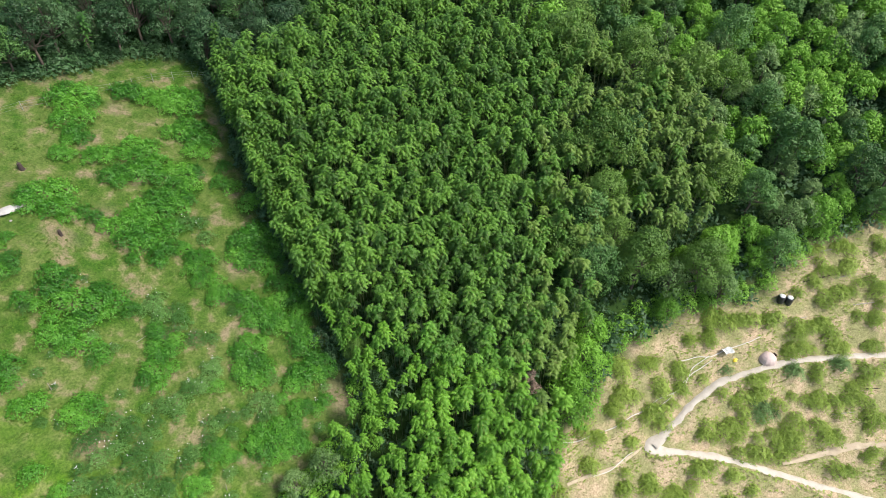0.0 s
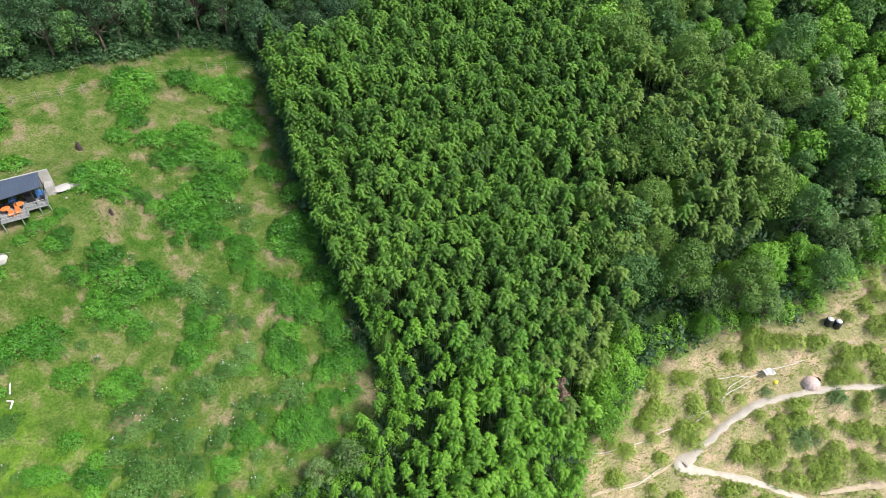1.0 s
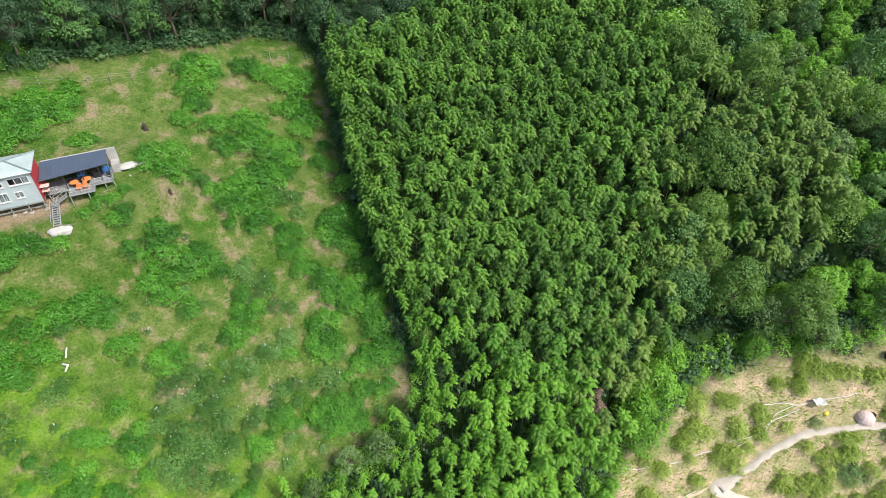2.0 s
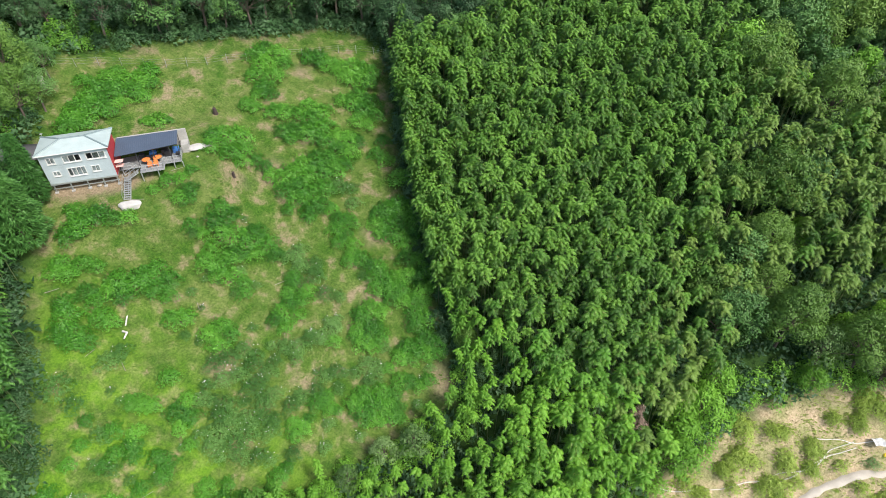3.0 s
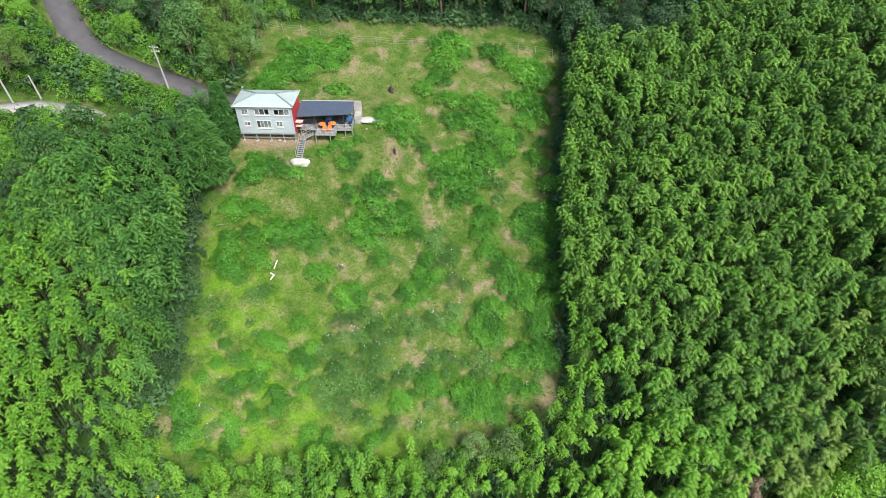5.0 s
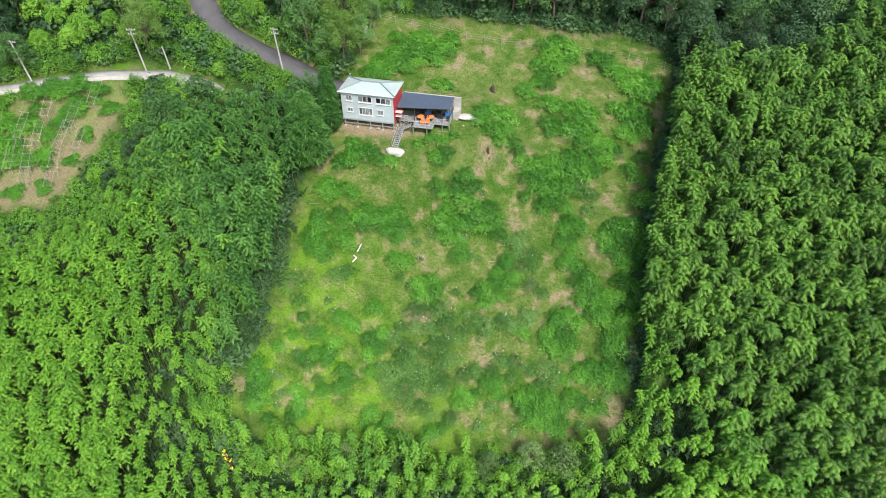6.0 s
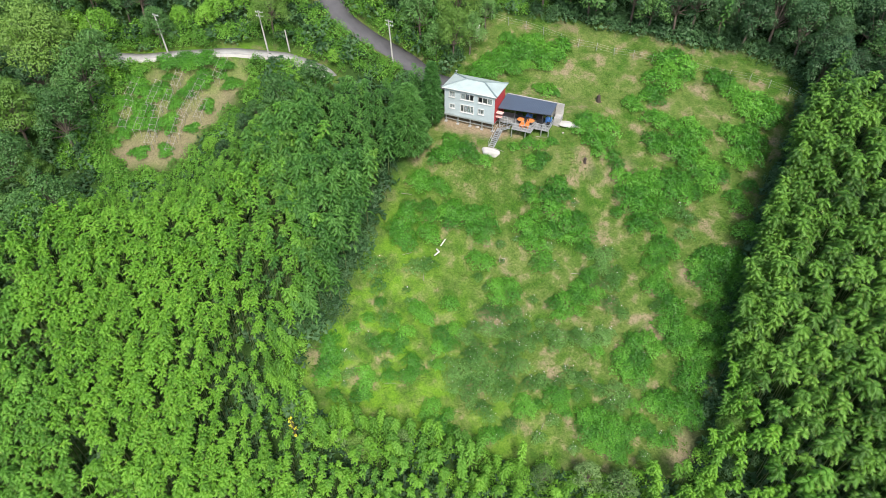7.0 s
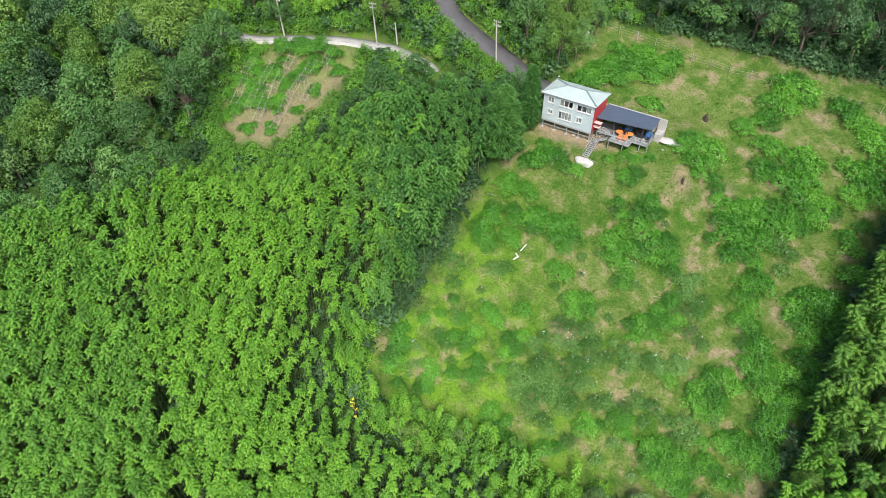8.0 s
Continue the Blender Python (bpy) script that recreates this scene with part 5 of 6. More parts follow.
    rail((15.9, y0 + 0.05, -0.02), (x1 - 0.05, y0 + 0.05, -0.02), 5)
    rail((x1, y0, -0.02), (x1, y1 - 1.7, -0.02), 4)
    rail((12.6, -0.3, -0.02), (15.85, -0.3, -0.02), 4)
    rail((15.85, -0.3, -0.02), (15.85, y0 - 0.1, -0.02), 2)
    rail((10.0, y0, -0.02), (11.2, y0, -0.02), 2)

    # stairs: a short flight along the deck, a landing, a long flight downhill
    st = thing("staircase", base, "grey steel outdoor staircase with railings leading down to a rock pad", "staircase")
    top, land, foot = Vector((12.1, 0.35, -0.05)), Vector((10.25, 0.2, -1.0)), Vector((9.95, -3.1, -2.75))
    for a, b, n, wide in ((top, land, 5, 0.8), (land, foot, 10, 0.85)):
        dirn = (b - a)
        flat = Vector((dirn.x, dirn.y, 0)).normalized()
        sd = Vector((-flat.y, flat.x, 0))
        ang = math.atan2(flat.y, flat.x)
        me = mesh_of(box_bm(-0.13, -wide / 2, -0.03, 0.13, wide / 2, 0.02), "step", M_STEEL)
        for i in range(n):
            p = a.lerp(b, (i + 0.5) / n)
            o = new("step", me)
            o.parent = st
            o.matrix_basis = Matrix.Translation(p) @ Matrix.Rotation(ang, 4, "Z")
        for sg in (-1, 1):
            q = sd * sg * (wide / 2 + 0.05)
            part("stringer", rod_bm(a + q - Vector((0, 0, 0.1)), b + q - Vector((0, 0, 0.1)), 0.07), M_STEEL, st)
            r = part("handrail", rod_bm(a + q + Vector((0, 0, 0.9)), b + q + Vector((0, 0, 0.9)), 0.035), M_STEEL, st)
            for i in range(4):
                p = a.lerp(b, i / 3) + q
                part("baluster", rod_bm(p - Vector((0, 0, 0.1)), p + Vector((0, 0, 0.88)), 0.025), M_STEEL, r)
    part("landing", box_bm(9.75, -0.35, -1.08, 10.75, 0.7, -1.0, 0.01), M_STEEL, st)

    def on_ground(x, y, dz=0.0):
        p = base @ Vector((x, y, 0))
        return pose(p.x, p.y, ground_z(p.x, p.y) + dz, 0, 0, math.degrees(HOUSE_TURN))

    pad = tagged(part("rock_pad", rock_bm(1.5, 0.95, 0.7, 5, 3), M_WHITE_ROCK), "pale cement and rock pad at the foot of the stairs", "rock")
    pad.matrix_world = on_ground(10.3, -3.9, 0.0)
    slab = tagged(part("concrete_slab", rock_bm(1.9, 0.9, 0.30, 9, 3), M_WHITE_ROCK), "white concrete slab beside the terrace end", "slab")
    slab.matrix_world = on_ground(20.4, 4.6, 0.2)
    for x, y, sx, sd2 in ((22.6, 4.9, 0.35, 1), (23.0, 5.8, 0.25, 2), (20.6, 2.9, 0.22, 3), (2.2, 0.6, 0.3, 4), (4.1, 0.9, 0.25, 6), (6.1, 0.3, 0.35, 7), (7.9, 0.8, 0.28, 8)):
        rk = tagged(part("rock", rock_bm(sx, sx * 0.8, sx * 0.6, sd2), M_ROCK), "weathered grey-brown rock lying near the house", "rock", "rocks by the house")
        rk.matrix_world = on_ground(x, y, sx * 0.2)

    # things on the terrace
    def lathe(profile, n=16):
        bm = bmesh.new()
        rings = []
        for r0, z in profile:
            rings.append([bm.verts.new((r0 * math.cos(6.2832 * i / n), r0 * math.sin(6.2832 * i / n), z)) for i in range(n)])
        for a, b in zip(rings[:-1], rings[1:]):
            for i in range(n):
                bm.faces.new((a[i], a[(i + 1) % n], b[(i + 1) % n], b[i]))
        bm.faces.new(rings[0][::-1])
        bm.faces.new(rings[-1])
        return bm
    for x, y, r0 in ((13.3, 2.0, 0.62), (14.95, 2.25, 0.66)):
        tb = thing("round_table", base @ Matrix.Translation((x, y, -0.018)), "round orange plastic table standing on the terrace deck", "table", "orange tables")
        part("tabletop", lathe([(r0 - 0.04, 0.70), (r0, 0.72), (r0, 0.75), (r0 - 0.03, 0.77)]), M_ORANGE, tb)
        part("pedestal", lathe([(0.28, 0.0), (0.26, 0.04), (0.06, 0.08), (0.05, 0.69)]), M_DARKSTEEL, tb)
    for x, y in ((13.9, 0.75), (14.75, 0.95)):
        ch = thing("armchair", base @ Matrix.Translation((x, y, -0.018)), "bright orange plastic armchair on the deck", "chair", "orange armchairs")
        part("seat", box_bm(-0.3, -0.3, 0.30, 0.3, 0.3, 0.44, 0.04), M_ORANGE, ch)
        part("backrest", box_bm(-0.3, 0.24, 0.445, 0.3, 0.33, 0.95, 0.03), M_ORANGE, ch)
        for sx in (-1, 1):
            part("armrest", box_bm(sx * 0.33 - 0.03, -0.3, 0.45, sx * 0.33 + 0.03, 0.23, 0.64, 0.02), M_ORANGE, ch)
            for sy in (-1, 1):
                part("leg", box_bm(sx * 0.25 - 0.03, sy * 0.25 - 0.03, 0, sx * 0.25 + 0.03, sy * 0.25 + 0.03, 0.298), M_ORANGE, ch)
    for x, y, mat, lab in ((14.2, 3.9, M_BLUE, "blue tarpaulin-covered crate stored under the terrace roof"), (15.9, 4.3, M_DARKWOOD, "dark wooden cabinet stored under the terrace roof"),
                           (17.6, 4.2, M_BLUE, "blue plastic storage crate under the terrace roof")):
        cr = thing("crate", base @ Matrix.Translation((x, y, -0.018)), lab, "crate", "crates on the terrace")
        part("body", box_bm(-0.5, -0.35, 0, 0.5, 0.35, 0.8, 0.03), mat, cr)
        part("lid", box_bm(-0.52, -0.37, 0.803, 0.52, 0.37, 0.86, 0.02), mat, cr)
    for x, y, sx, sy, sz in ((14.3, 2.9, 0.35, 0.25, 0.7), (16.4, 3.4, 0.5, 0.3, 0.9), (12.6, 3.6, 0.4, 0.3, 0.8), (17.9, 3.0, 0.3, 0.3, 0.55)):
        bx2 = thing("storage_bin", base @ Matrix.Translation((x, y, -0.018)), "dark plastic storage bin standing on the terrace deck", "bin", "bins on the terrace")
        part("body", box_bm(-sx, -sy, 0, sx, sy, sz, 0.04), M_BLACK, bx2)
        part("lid", box_bm(-sx - 0.02, -sy - 0.02, sz + 0.003, sx + 0.02, sy + 0.02, sz + 0.06, 0.02), M_DARKSTEEL, bx2)
    aw = thing("awning", base @ Matrix.Translation((-0.4, 0, 0)), "small faded pink sheet awning on the red side wall", "awning")
    part("sheet", box_bm(9.7, 0.35, 1.80, 10.9, 1.25, 1.85, 0.01), M_PINKSHEET, aw)
    for y in (0.4, 1.2):
        part("bracket", rod_bm((9.66, y, 1.35), (10.8, y, 1.78), 0.025), M_STEEL, aw)
    part("lower_sheet", box_bm(9.7, 0.35, 1.05, 10.7, 1.2, 1.10, 0.01), M_PINKSHEET, aw)


M_ROOFDARK_TRIM = plain("grey_ridge_steel", (0.15, 0.20, 0.205), 0.5, 0.0, amount=0.15)
M_WHITE_ROCK = plain("limewashed_rock", (0.38, 0.37, 0.35), 0.85, scale=1.6, amount=0.25, bump=0.7)
build_house()


# ---- poles, fence, parapet ----
def utility_pole(x, y, tall, arms, turn):
    ob = thing("utility_pole", Matrix.Translation((x, y, ground_z(x, y))) @ Matrix.Rotation(0.05, 4, (0.93, -0.36, 0)) @ Matrix.Rotation(turn, 4, "Z"), "grey concrete utility pole beside the road", "utility pole", "utility poles")
    part("shaft", rod_bm((0, 0, -0.8), (0, 0, tall), 0.17, 0.11, 10), M_CONCRETE, ob)
    for i in range(arms):
        z = tall - 0.35 - 0.7 * i
        arm = part("crossarm", box_bm(-0.8, 0.12, z - 0.05, 0.8, 0.22, z + 0.05, 0.01), M_STEEL, ob)
        for dx in (-0.7, -0.25, 0.25, 0.7):
            part("insulator", rod_bm((dx, 0.17, z + 0.052), (dx, 0.17, z + 0.26), 0.06, 0.035), M_WHITE, arm)


for x, y, tall, arms, turn in ((-121.8, -3.9, 7.0, 2, 0.6), (-119.4, 4.8, 6.2, 0, 0.0), (-112.6, 15.1, 7.2, 1, 0.5), (-104.4, 31.2, 7.6, 2, 0.7), (-102.9, 34.8, 4.2, 0, 0.0),
                               (-88.9, 49.2, 8.2, 2, 0.4)):
    utility_pole(x, y, tall, arms, turn)


def build_fence(line, gap, label):
    q = along(line, gap)
    ob = thing("fence", spot(*q[0]), label, "fence")
    inv = ob.matrix_world.inverted()
    tops = []
    for x, y in q:
        z = ground_z(x, y)
        tops.append(inv @ Vector((x, y, z)))
        part("post", rod_bm(tops[-1] - Vector((0, 0, 0.5)), tops[-1] + Vector((rng.normal() * 0.06, rng.normal() * 0.06, 1.55)), 0.05, 0.045), M_STEEL, ob)
    for h in (0.5, 1.0, 1.4):
        bm = bmesh.new()
        rings = [[bm.verts.new(p + Vector((0, 0.012 * math.cos(2.094 * j), h + 0.012 * math.sin(2.094 * j)))) for j in range(3)] for p in tops]
        for a, b in zip(rings[:-1], rings[1:]):
            for j in range(3):
                bm.faces.new((a[j], a[(j + 1) % 3], b[(j + 1) % 3], b[j]))
        part("wire", bm, M_STEEL, ob)


build_fence([(-88.5, 70.5), (-82.8, 75.3), (-75, 81), (-66.6, 88.2), (-60.5, 93.6), (-52.6, 100), (-45.8, 104), (-42, 104.5)], 3.4,
            "thin grey post-and-wire fence along the top of the clearing")


def build_parapet():
    q = along(LANE, 1.0)
    q = q[(q[:, 0] > -117.5) & (q[:, 0] < -98.5)]
    d = np.gradient(q, axis=0)
    d /= np.linalg.norm(d, axis=1, keepdims=True)
    nrm = np.stack([d[:, 1], -d[:, 0]], 1)
    z = base_height(q[:, 0], q[:, 1])
    a, b = q + nrm * 1.75, q + nrm * 2.05
    rows = np.stack([np.c_[a, z - 0.6], np.c_[a, z + 0.55], np.c_[b, z + 0.55], np.c_[b, z - 1.3]], 1)
    n = len(q)
    i = np.arange(n * 4).reshape(n, 4)
    f = np.stack([i[:-1, :-1], i[:-1, 1:], i[1:, 1:], i[1:, :-1]], -1).reshape(-1, 4)
    tagged(part_mesh("parapet", quads_mesh("parapet", rows.reshape(-1, 3), f, M_CONCRETE), None), "low pale concrete parapet along the lane edge", "parapet", kind="structure")


build_parapet()

# ---- terraced vegetable field ----
def trellis(x, y, turn, n):
    ob = thing("trellis", spot(x, y, turn), "pale bamboo-pole trellis on the terraced vegetable field", "trellis", "field trellises")
    inv = ob.matrix_world.inverted()
    ends = []
    for i in range(n):
        for sy in (-0.55, 0.55):
            p = ob.matrix_world @ Vector((i * 1.1, sy, 0))
            g = inv @ Vector((p.x, p.y, ground_z(p.x, p.y)))
            t = g + Vector((rng.normal() * 0.08, rng.normal() * 0.08, 1.3))
            part("pole", rod_bm(g - Vector((0, 0, 0.3)), t, 0.028, 0.022, 5), M_POLE, ob)
            ends.append(t)
    for k in (0, 1):
        part("rail", rod_bm(ends[k] - Vector((0.3, 0, 0.05)), ends[2 * n - 2 + k] + Vector((0.3, 0, -0.05)), 0.03, 0.024, 5), M_POLE, ob)
    for i in range(n):
        part("cross_rail", rod_bm(ends[2 * i] + Vector((0, -0.25, 0.02)), ends[2 * i + 1] + Vector((0, 0.25, 0.02)), 0.024, 0.022, 5), M_POLE, ob)


for x, y, turn, n in ((-102.0, 3.0, 2.45, 5), (-100.2, 5.0, 2.45, 5), (-98.8, 7.2, 2.5, 5), (-103.5, 8.5, 2.4, 5), (-101.5, 10.5, 2.45, 4), (-97.2, 6.0, 2.5, 3),
                      (-106.5, 6.0, 2.4, 4), (-102.5, 20.5, 2.2, 4), (-94.8, 8.5, 2.5, 3), (-99.0, 12.5, 2.3, 5), (-97.5, 14.8, 2.35, 4), (-101.0, 15.5, 2.3, 5), (-97.0, 10.5, 2.4, 3), (-104.5, 13.5, 2.4, 4)):
    trellis(x, y, turn, n)
for x, y, r in ((-110.0, 8.6, 2.0), (-108.6, 13.8, 2.2), (-107.5, 16.5, 2.3), (-106.0, 20.0, 2.4), (-104.4, 22.6, 2.0), (-106.0, 9.8, 1.9), (-104.0, 18.2, 2.0), (-106.4, 4.8, 1.7), (-101.2, 6.9, 2.2),
                (-105.2, 2.6, 1.4), (-101.4, 0.4, 1.6), (-99.6, 10.7, 2.0), (-97.6, 4.4, 1.6), (-100.8, 22.6, 1.8), (-102.6, 12.6, 1.5), (-96.0, 8.0, 1.4), (-99.4, 17.6, 1.5), (-97.4, 13.6, 1.3), (-103.2, 5.0, 1.3), (-104.6, 7.4, 2.2), (-102.4, 3.2, 1.9), (-105.4, 11.8, 2.0), (-103.6, 15.2, 1.6), (-107.4, 8.2, 2.0)):
    for k in range(4):
        a, q = 1.6 * k + x, 0.55 * r if k else 0.0
        set_plant(shrub_protos["crop"][int(rng.integers(5))], spot(x + math.cos(a) * q, y + math.sin(a) * q, rng.uniform(0, 6.28), r * rng.uniform(0.5, 0.7)),
                  "leafy green vegetable plants on the terraced field", "vegetable plant", "field plants")

# ---- sunny slope: tent, tanks, shelter, hoses, logs ----
def dome_tent(x, y, r):
    ob = thing("dome_tent", spot(x, y, 0.4), "pinkish white canvas dome tent beside the dirt path", "tent")
    bm = bmesh.new()
    n, rings = 12, []
    for j in range(6):
        a = j / 5 * math.pi / 2
        rings.append([bm.verts.new((r * math.cos(a) * math.cos(6.2832 * i / n) * (1 + 0.03 * (i % 2)) + 1e-4, r * math.cos(a) * math.sin(6.2832 * i / n) * (1 + 0.03 * (i % 2)), 0.95 * r * math.sin(a))) for i in range(n)])
    for a, b in zip(rings[:-1], rings[1:]):
        for i in range(n):
            bm.faces.new((a[i], a[(i + 1) % n], b[(i + 1) % n], b[i]))
    part("canopy", bm, M_TENT, ob)
    part("skirt", box_bm(-r * 0.75, -r * 0.75, -0.3, r * 0.75, r * 0.75, 0.05, 0.1), M_DARKWOOD, ob)
    for i in range(4):
        a = 0.4 + 1.57 * i
        part("guy_rope", rod_bm((math.cos(a) * r * 0.8, math.sin(a) * r * 0.8, r * 0.55), (math.cos(a) * r * 1.7, math.sin(a) * r * 1.7, 0.05), 0.015, 0.015, 3), M_WHITE, ob)
    part("door_flap", box_bm(r * 0.97, -0.35, 0.05, r * 1.03, 0.35, 0.95, 0.02), M_DARKWOOD, ob)


dome_tent(57.7, 67.9, 1.55)


def tank(x, y):
    ob = thing("water_tank", spot(x, y, rng.uniform(0, 6)), "black plastic water tank with a pale domed lid", "water tank", "water tanks")
    bm = bmesh.new()
    prof = [(0.62, -0.2), (0.66, 0.1), (0.63, 0.14), (0.66, 0.45), (0.63, 0.49), (0.66, 0.8), (0.63, 0.84), (0.66, 1.1), (0.50, 1.3)]
    rings = [[bm.verts.new((r * math.cos(6.2832 * i / 16), r * math.sin(6.2832 * i / 16), z)) for i in range(16)] for r, z in prof]
    for a, b in zip(rings[:-1], rings[1:]):
        for i in range(16):
            bm.faces.new((a[i], a[(i + 1) % 16], b[(i + 1) % 16], b[i]))
    bm.faces.new(rings[-1])
    part("body", bm, M_BLACK, ob)
    bm = bmesh.new()
    rings = [[bm.verts.new((r * math.cos(6.2832 * i / 14), r * math.sin(6.2832 * i / 14), z)) for i in range(14)] for r, z in ((0.52, 1.303), (0.5, 1.38), (0.3, 1.5), (0.08, 1.54))]
    for a, b in zip(rings[:-1], rings[1:]):
        for i in range(14):
            bm.faces.new((a[i], a[(i + 1) % 14], b[(i + 1) % 14], b[i]))
    bm.faces.new(rings[-1])
    part("lid", bm, M_WHITE, ob, "pale grey domed lid")


tank(60.9, 75.9)
tank(62.3, 75.7)
shel = thing("sheet_shelter", spot(50.0, 67.9, 0.3), "small white plastic sheet shelter on poles beside the path", "shelter")
bm = bmesh.new()
g = [[bm.verts.new((-0.9 + 0.6 * i, -0.7 + 0.47 * j, 1.15 + 0.16 * math.sin(i * 2.1 + j) - 0.06 * j)) for j in range(4)] for i in range(4)]
for i in range(3):
    for j in range(3):
        bm.faces.new((g[i][j], g[i + 1][j], g[i + 1][j + 1], g[i][j + 1]))
sh = part("sheet", bm, M_WHITE, shel)
md = sh.modifiers.new("thickness", "SOLIDIFY")
md.thickness = 0.03
for x, y in ((-0.85, -0.65), (0.85, -0.65), (-0.85, 0.65), (0.85, 0.65)):
    part("pole", rod_bm((x, y, -0.5), (x, y, 1.12), 0.03), M_WOOD, shel)
bag = tagged(part("sack", rock_bm(0.45, 0.35, 0.3, 12), M_YELLOW), "bright yellow plastic sack beside the white shelter", "sack")
bag.matrix_world = spot(51.6, 67.3, 0.5, 1.0, -0.15)


def hose(line, label):
    q = along(line, 0.6)
    q = q + np.c_[np.sin(np.arange(len(q)) * 0.8), np.cos(np.arange(len(q)) * 0.6)] * 0.10
    z = height(q[:, 0], q[:, 1]) + 0.08
    org = Vector((q[0, 0], q[0, 1], z[0]))
    bm = bmesh.new()
    for i in range(len(q) - 1):
        rod_bm(Vector((*q[i], z[i])) - org, Vector((*q[i + 1], z[i + 1])) - org, 0.075, 0.075, 5, bm)
    ob = tagged(part("hose", bm, M_HOSE), label, "hose", "irrigation hoses")
    ob.location = org


hose([(24.6, 49.8), (28.1, 51.0), (30.2, 52.6), (32.8, 54.1)], "thin pale irrigation hose lying on the dry slope")
hose([(46.8, 67.4), (43.5, 65.8), (41.9, 62.9), (37.5, 61.1), (31.1, 57.6), (24.5, 54.9), (18.7, 53.3)], "long pale irrigation hose running down the dry slope")
hose([(56.5, 70.4), (51.7, 69.0), (46.8, 67.4), (41.1, 66.5)], "pale irrigation hose running past the white shelter")
hose([(47.2, 66.8), (43.5, 65.0), (39.5, 61.7), (36.3, 59.2)], "pale irrigation hose lying beside the dirt path")
for x, y, ln, turn in ((66.0, 82.5, 5.0, 0.25), (71.5, 84.0, 4.0, 0.1), (68.5, 79.5, 5.5, 0.2), (74.0, 80.0, 4.5, 0.15), (70.0, 76.5, 5.0, 0.2), (76.5, 76.0, 4.0, 0.1), (64.0, 73.5, 3.5, 0.2), (77.0, 64.0, 5.0, 0.0), (70.0, 60.5, 4.5, 0.1)):
    lg = tagged(part("log", rod_bm((-ln / 2, 0, 0), (ln / 2, 0.1, 0.02), 0.11, 0.08, 7), M_DARKWOOD if ln > 4.8 else M_WOOD), "weathered log laid across the dry slope as terrace edging", "log", "terrace logs")
    ta, tb2 = ground_z(x - ln / 2 * math.cos(turn), y - ln / 2 * math.sin(turn)), ground_z(x + ln / 2 * math.cos(turn), y + ln / 2 * math.sin(turn))
    lg.matrix_world = Matrix.Translation((x, y, (ta + tb2) / 2 + 0.06)) @ Matrix.Rotation(turn, 4, "Z") @ Matrix.Rotation(-math.atan2(tb2 - ta, ln), 4, "Y")

# ---- small things in the clearing ----
for x, y, s, mat, lab in ((-63.9, 77.0, 0.8, M_DARKWOOD, "charred dark tree stump in the grass"), (-55.2, 66.9, 0.55, M_DARKWOOD, "low dark burnt stump in worn soil"),
                          (-30.5, 73.0, 0.4, M_DARKWOOD, "small dark stump in the grass")):
    bm = rod_bm((0, 0, -0.4), (0.1 * s, 0.15 * s, 1.5 * s), 0.55 * s, 0.36 * s, 9)
    rod_bm((0.2 * s, 0, 0), (0.9 * s, 0.3 * s, -0.15), 0.2 * s, 0.07 * s, 6, bm)
    rod_bm((-0.2 * s, 0, 0), (-0.8 * s, -0.4 * s, -0.15), 0.2 * s, 0.06 * s, 6, bm)
    rod_bm((0, 0, 1.2 * s), (0.35 * s, -0.1, 1.9 * s), 0.14 * s, 0.04 * s, 6, bm)
    ob = tagged(part("tree_stump", bm, mat), lab, "tree stump", "stumps")
    ob.matrix_world = spot(x, y, rng.uniform(0, 6))
mk = thing("stone_marker", spot(-87.3, 66.6, 0.4), "pale round-topped stone marker at the clearing corner", "marker")
part("shaft", rod_bm((0, 0, -0.3), (0, 0, 1.5), 0.42, 0.36, 10), M_ROCK, mk)
part("cap", rod_bm((0, 0, 1.503), (0, 0, 1.72), 0.44, 0.28, 10), M_WHITE_ROCK, mk)
pl = tagged(part("plank", box_bm(-0.95, -0.10, 0, 0.95, 0.10, 0.07, 0.02), M_HOSE), "white weathered plank lying in the grass", "plank", "white planks")
pl.matrix_world = spot(-59.6, 42.0, 2.0, 1.0, -0.1) @ Matrix.Rotation(-0.33, 4, "Y")
bm = rod_bm((0, 0, 0.1), (0.75, 0.1, 0.2), 0.13, 0.12, 7)
rod_bm((0.75, 0.1, 0.2), (1.2, -0.75, 0.12), 0.13, 0.09, 7, bm)
bl = tagged(part("branch", bm, M_HOSE), "bleached bent branch lying in the grass", "branch", "bleached branches")
bl.matrix_world = spot(-59.4, 40.5, -0.2, 1.15)
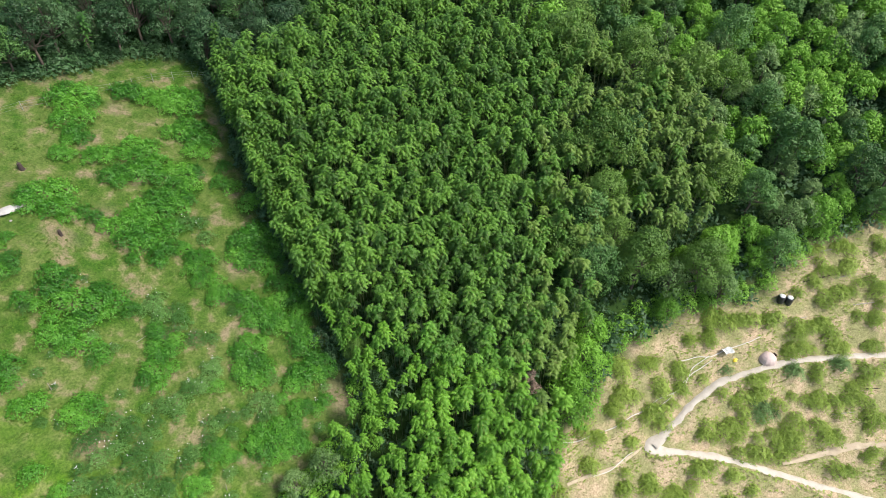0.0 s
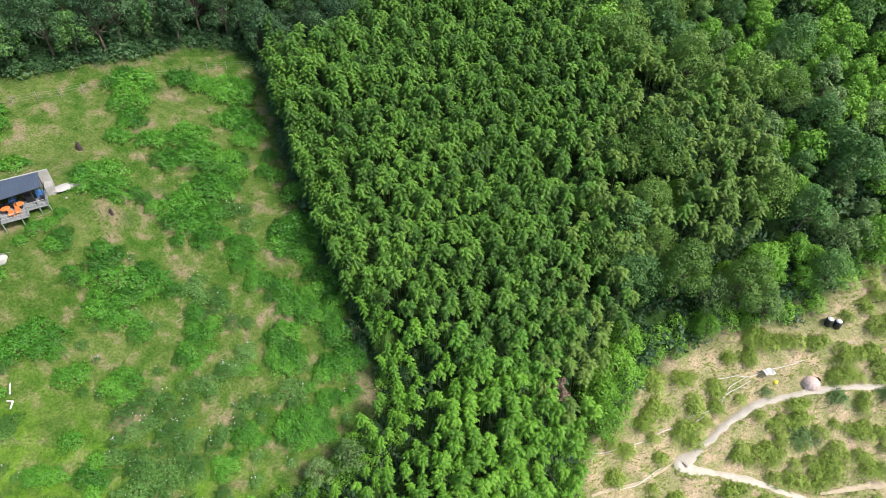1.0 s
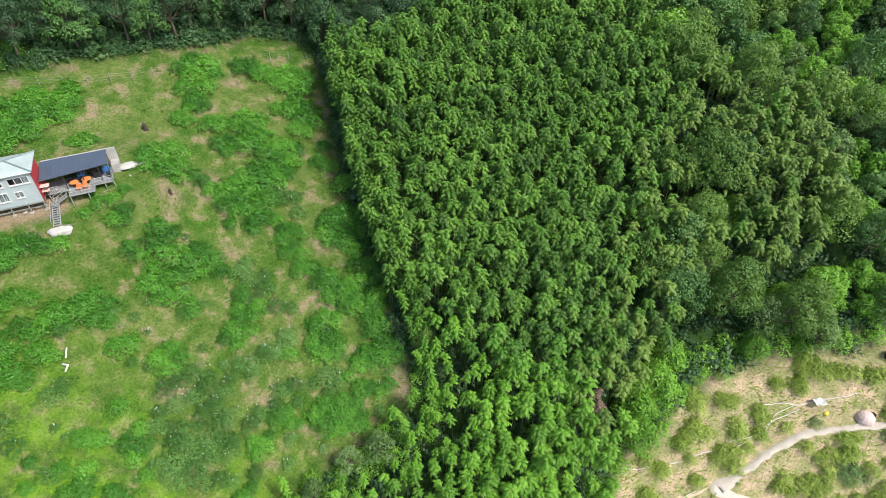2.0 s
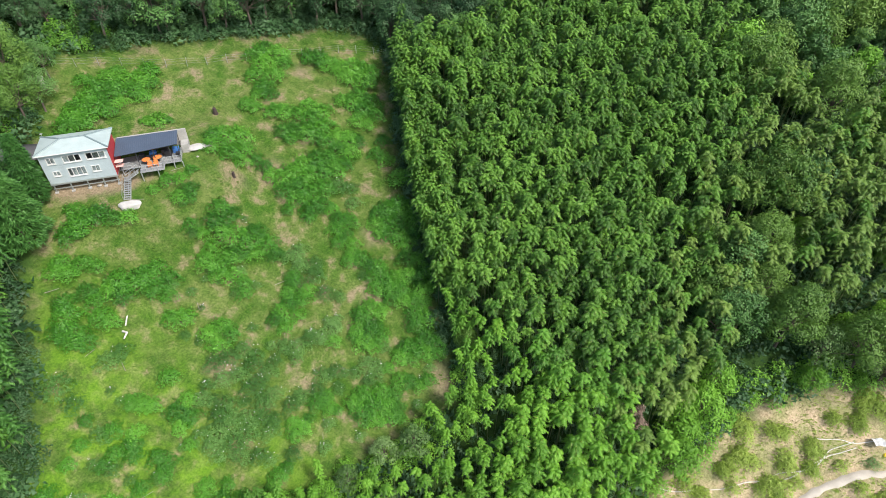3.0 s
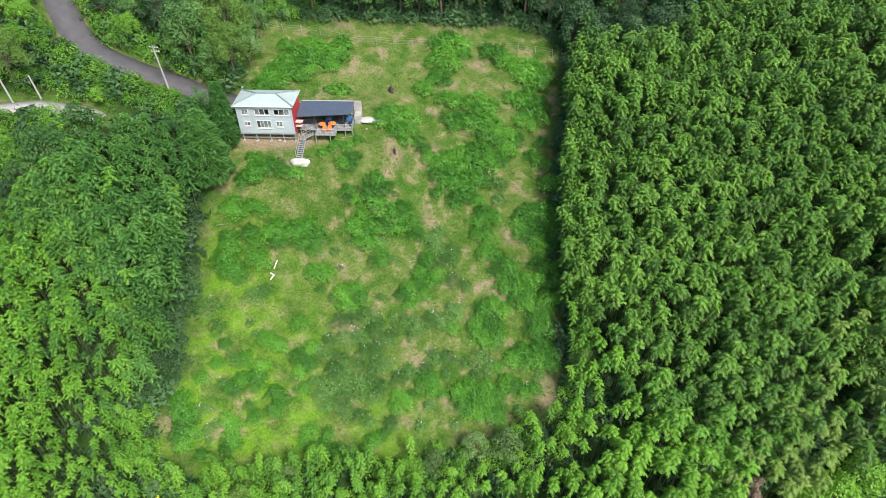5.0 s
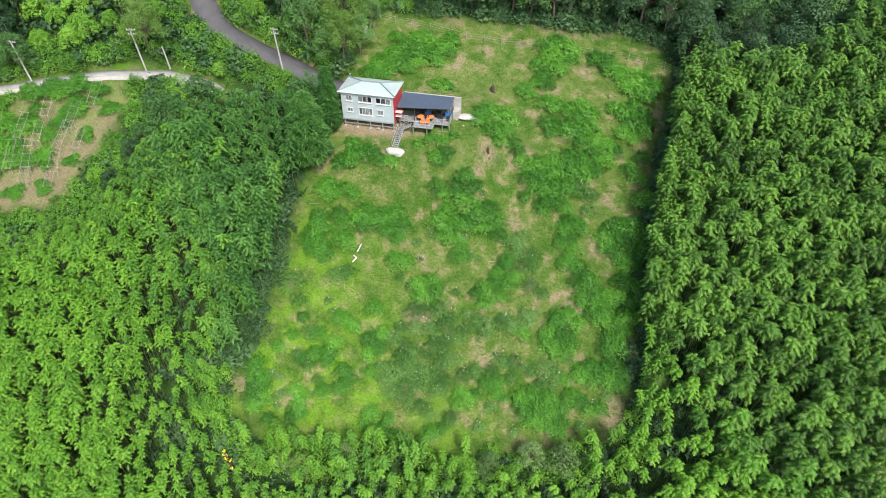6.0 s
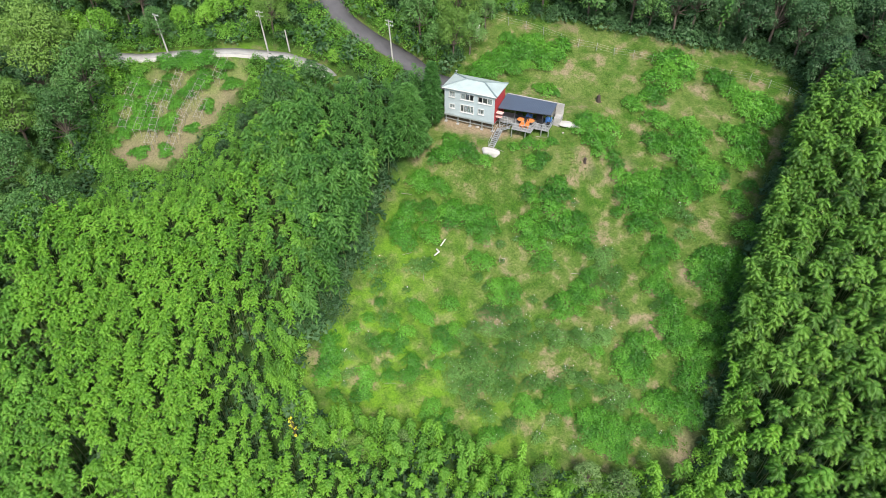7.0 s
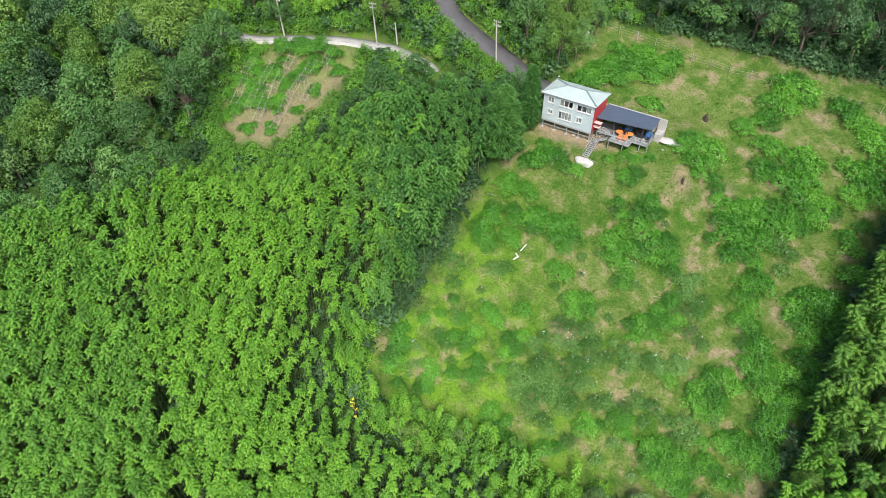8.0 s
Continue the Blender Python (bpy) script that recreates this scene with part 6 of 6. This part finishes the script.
for x, y, ln, tu, t2 in ((-70.4, 39.5, 2.6, 0.6, 0.05), (-61.7, 70.3, 3.0, 0.9, 0.1), (-57.1, 73.5, 2.4, 1.9, 0.08), (-35.0, 63.1, 3.2, 2.2, 0.06), (-29.5, 63.9, 2.2, 1.4, 1.3), (-56.8, 36.4, 1.7, 0.0, 1.45),
                         (-42.8, 37.3, 2.8, 2.8, 0.05), (-17.3, 60.1, 3.0, 1.1, 0.08), (-66.5, 55.2, 3.4, 0.2, 0.05), (-63.5, 62.0, 2.6, 0.5, 0.1), (-52.0, 48.0, 1.5, 0, 1.5), (-44.5, 56.0, 2.4, 0.7, 0.07),
                         (-36.5, 45.5, 2.6, 2.0, 0.1), (-25.5, 53.0, 1.6, 0.0, 1.4), (-49.0, 23.5, 2.8, 0.9, 0.06), (-45.5, 31.0, 2.2, 2.6, 0.05), (-62.0, 34.5, 2.4, 1.2, 0.05), (-30.0, 41.0, 1.6, 0.3, 1.45)):
    a = rod_bm((0, 0, -0.3), (ln * math.cos(t2), 0, ln * math.sin(t2)), 0.05, 0.03, 6)
    ob = tagged(part("bamboo_pole", a, M_WOOD), "pale dry bamboo pole lying on the clearing grass" if t2 < 0.5 else "pale upright stake standing in the clearing", "pole", "loose poles")
    ob.matrix_world = spot(x, y, tu, 1.0, -0.12)
crown, bm, _ = tree_parts(rng, 10.5, 1.9, 800, 0.28, 0.18)
set_plant(plant_prototype("tree", crown, mesh_of(bm, "trunk", M_BARK), M_PINK), spot(13.9, 57.2), "pinkish brown withered small tree at the forest edge", "tree", "odd trees")
crown, bm, _ = tree_parts(rng, 7.5, 0.7, 130, 0.20, 0.15)
set_plant(plant_prototype("tree", crown, mesh_of(bm, "trunk", M_BARK), M_FLOWER), spot(-49.6, 9.6), "small yellow flowering tree at the foot of the clearing", "tree", "odd trees")
# scattered white blossom on the middle shrubs
host = np.array(blossom_spots)[rng.integers(0, len(blossom_spots), 650)]
off = rng.normal(size=(650, 2)) * 0.38 * host[:, 2:]
pick = host[:, :2] + off
bz2 = height(pick[:, 0], pick[:, 1]) + host[:, 2] * (0.95 - 0.5 * np.hypot(*(off / host[:, 2:]).T) ** 1.5)
fl = leaf_blades(np.c_[pick, bz2], rng.normal(size=(650, 3)), np.tile([1.0, 0.3, 0], (650, 1)), 0.17, 0.16, 0)
tagged(part_mesh("blossom", quads_mesh("blossom", *fl, M_PETAL), None), "small white blossoms scattered over the shrubs", "blossom", kind="stuff")

# ---- grass and weeds ----
def tuft_arrays(r, blades, ln, wd):
    w = r.uniform(0, 6.28, blades)
    out = np.stack([np.cos(w), np.sin(w), r.uniform(0.2, 0.8, blades)], -1)
    base = np.stack([np.cos(w), np.sin(w), 0 * w], -1) * 0.06
    return leaf_blades(base, out, np.stack([-np.sin(w), np.cos(w), 0 * w], -1), r.uniform(0.6, 1.2, blades) * ln, wd, 0.35)


tufts = [tuft_arrays(rng, 7, 0.30, 0.07) for _ in range(5)]
weeds = [tuft_arrays(rng, 9, 0.36, 0.13) for _ in range(4)]


def sow(name, poly, count, lim, protos, material, label, lo, hi):
    x, y = scatter(poly, count, rng, lim)
    patch = np.sin(0.45 * x + 1.7 * np.sin(0.21 * y)) + np.sin(0.5 * y - 0.8 * np.sin(0.33 * x))
    k = patch + rng.normal(size=len(x)) * 0.7 > -0.2
    x, y = x[k], y[k]
    z = height(x, y)
    pl = [(x[i], y[i], z[i] - 0.02, rng.uniform(0, 6.28), rng.uniform(lo, hi), rng.integers(len(protos))) for i in range(len(x))]
    v, f, t = merge(protos, pl)
    tagged(part_mesh(name, quads_mesh(name, v, f, material, t), None), label, "grass", kind="stuff")


sow("grass", CLEARING, 24000, (-90, -13, 12, 107), tufts, M_GRASS, "short bright green meadow grass with worn patches", 0.6, 1.5)
sow("weeds", CLEARING, 9000, (-90, -13, 12, 107), weeds, M_GRASS, "low green weeds growing among the grass", 0.4, 1.1)
sow("dry_grass", SUNNY, 18000, (14, 95, 30, 92), tufts, M_DRYGRASS, "sparse straw-coloured grass on bare tan soil", 0.6, 1.4)
sow("slope_weeds", SUNNY, 24000, (14, 95, 30, 92), weeds, M_SCRUB, "low green weeds scattered over the dry slope", 0.4, 1.3)
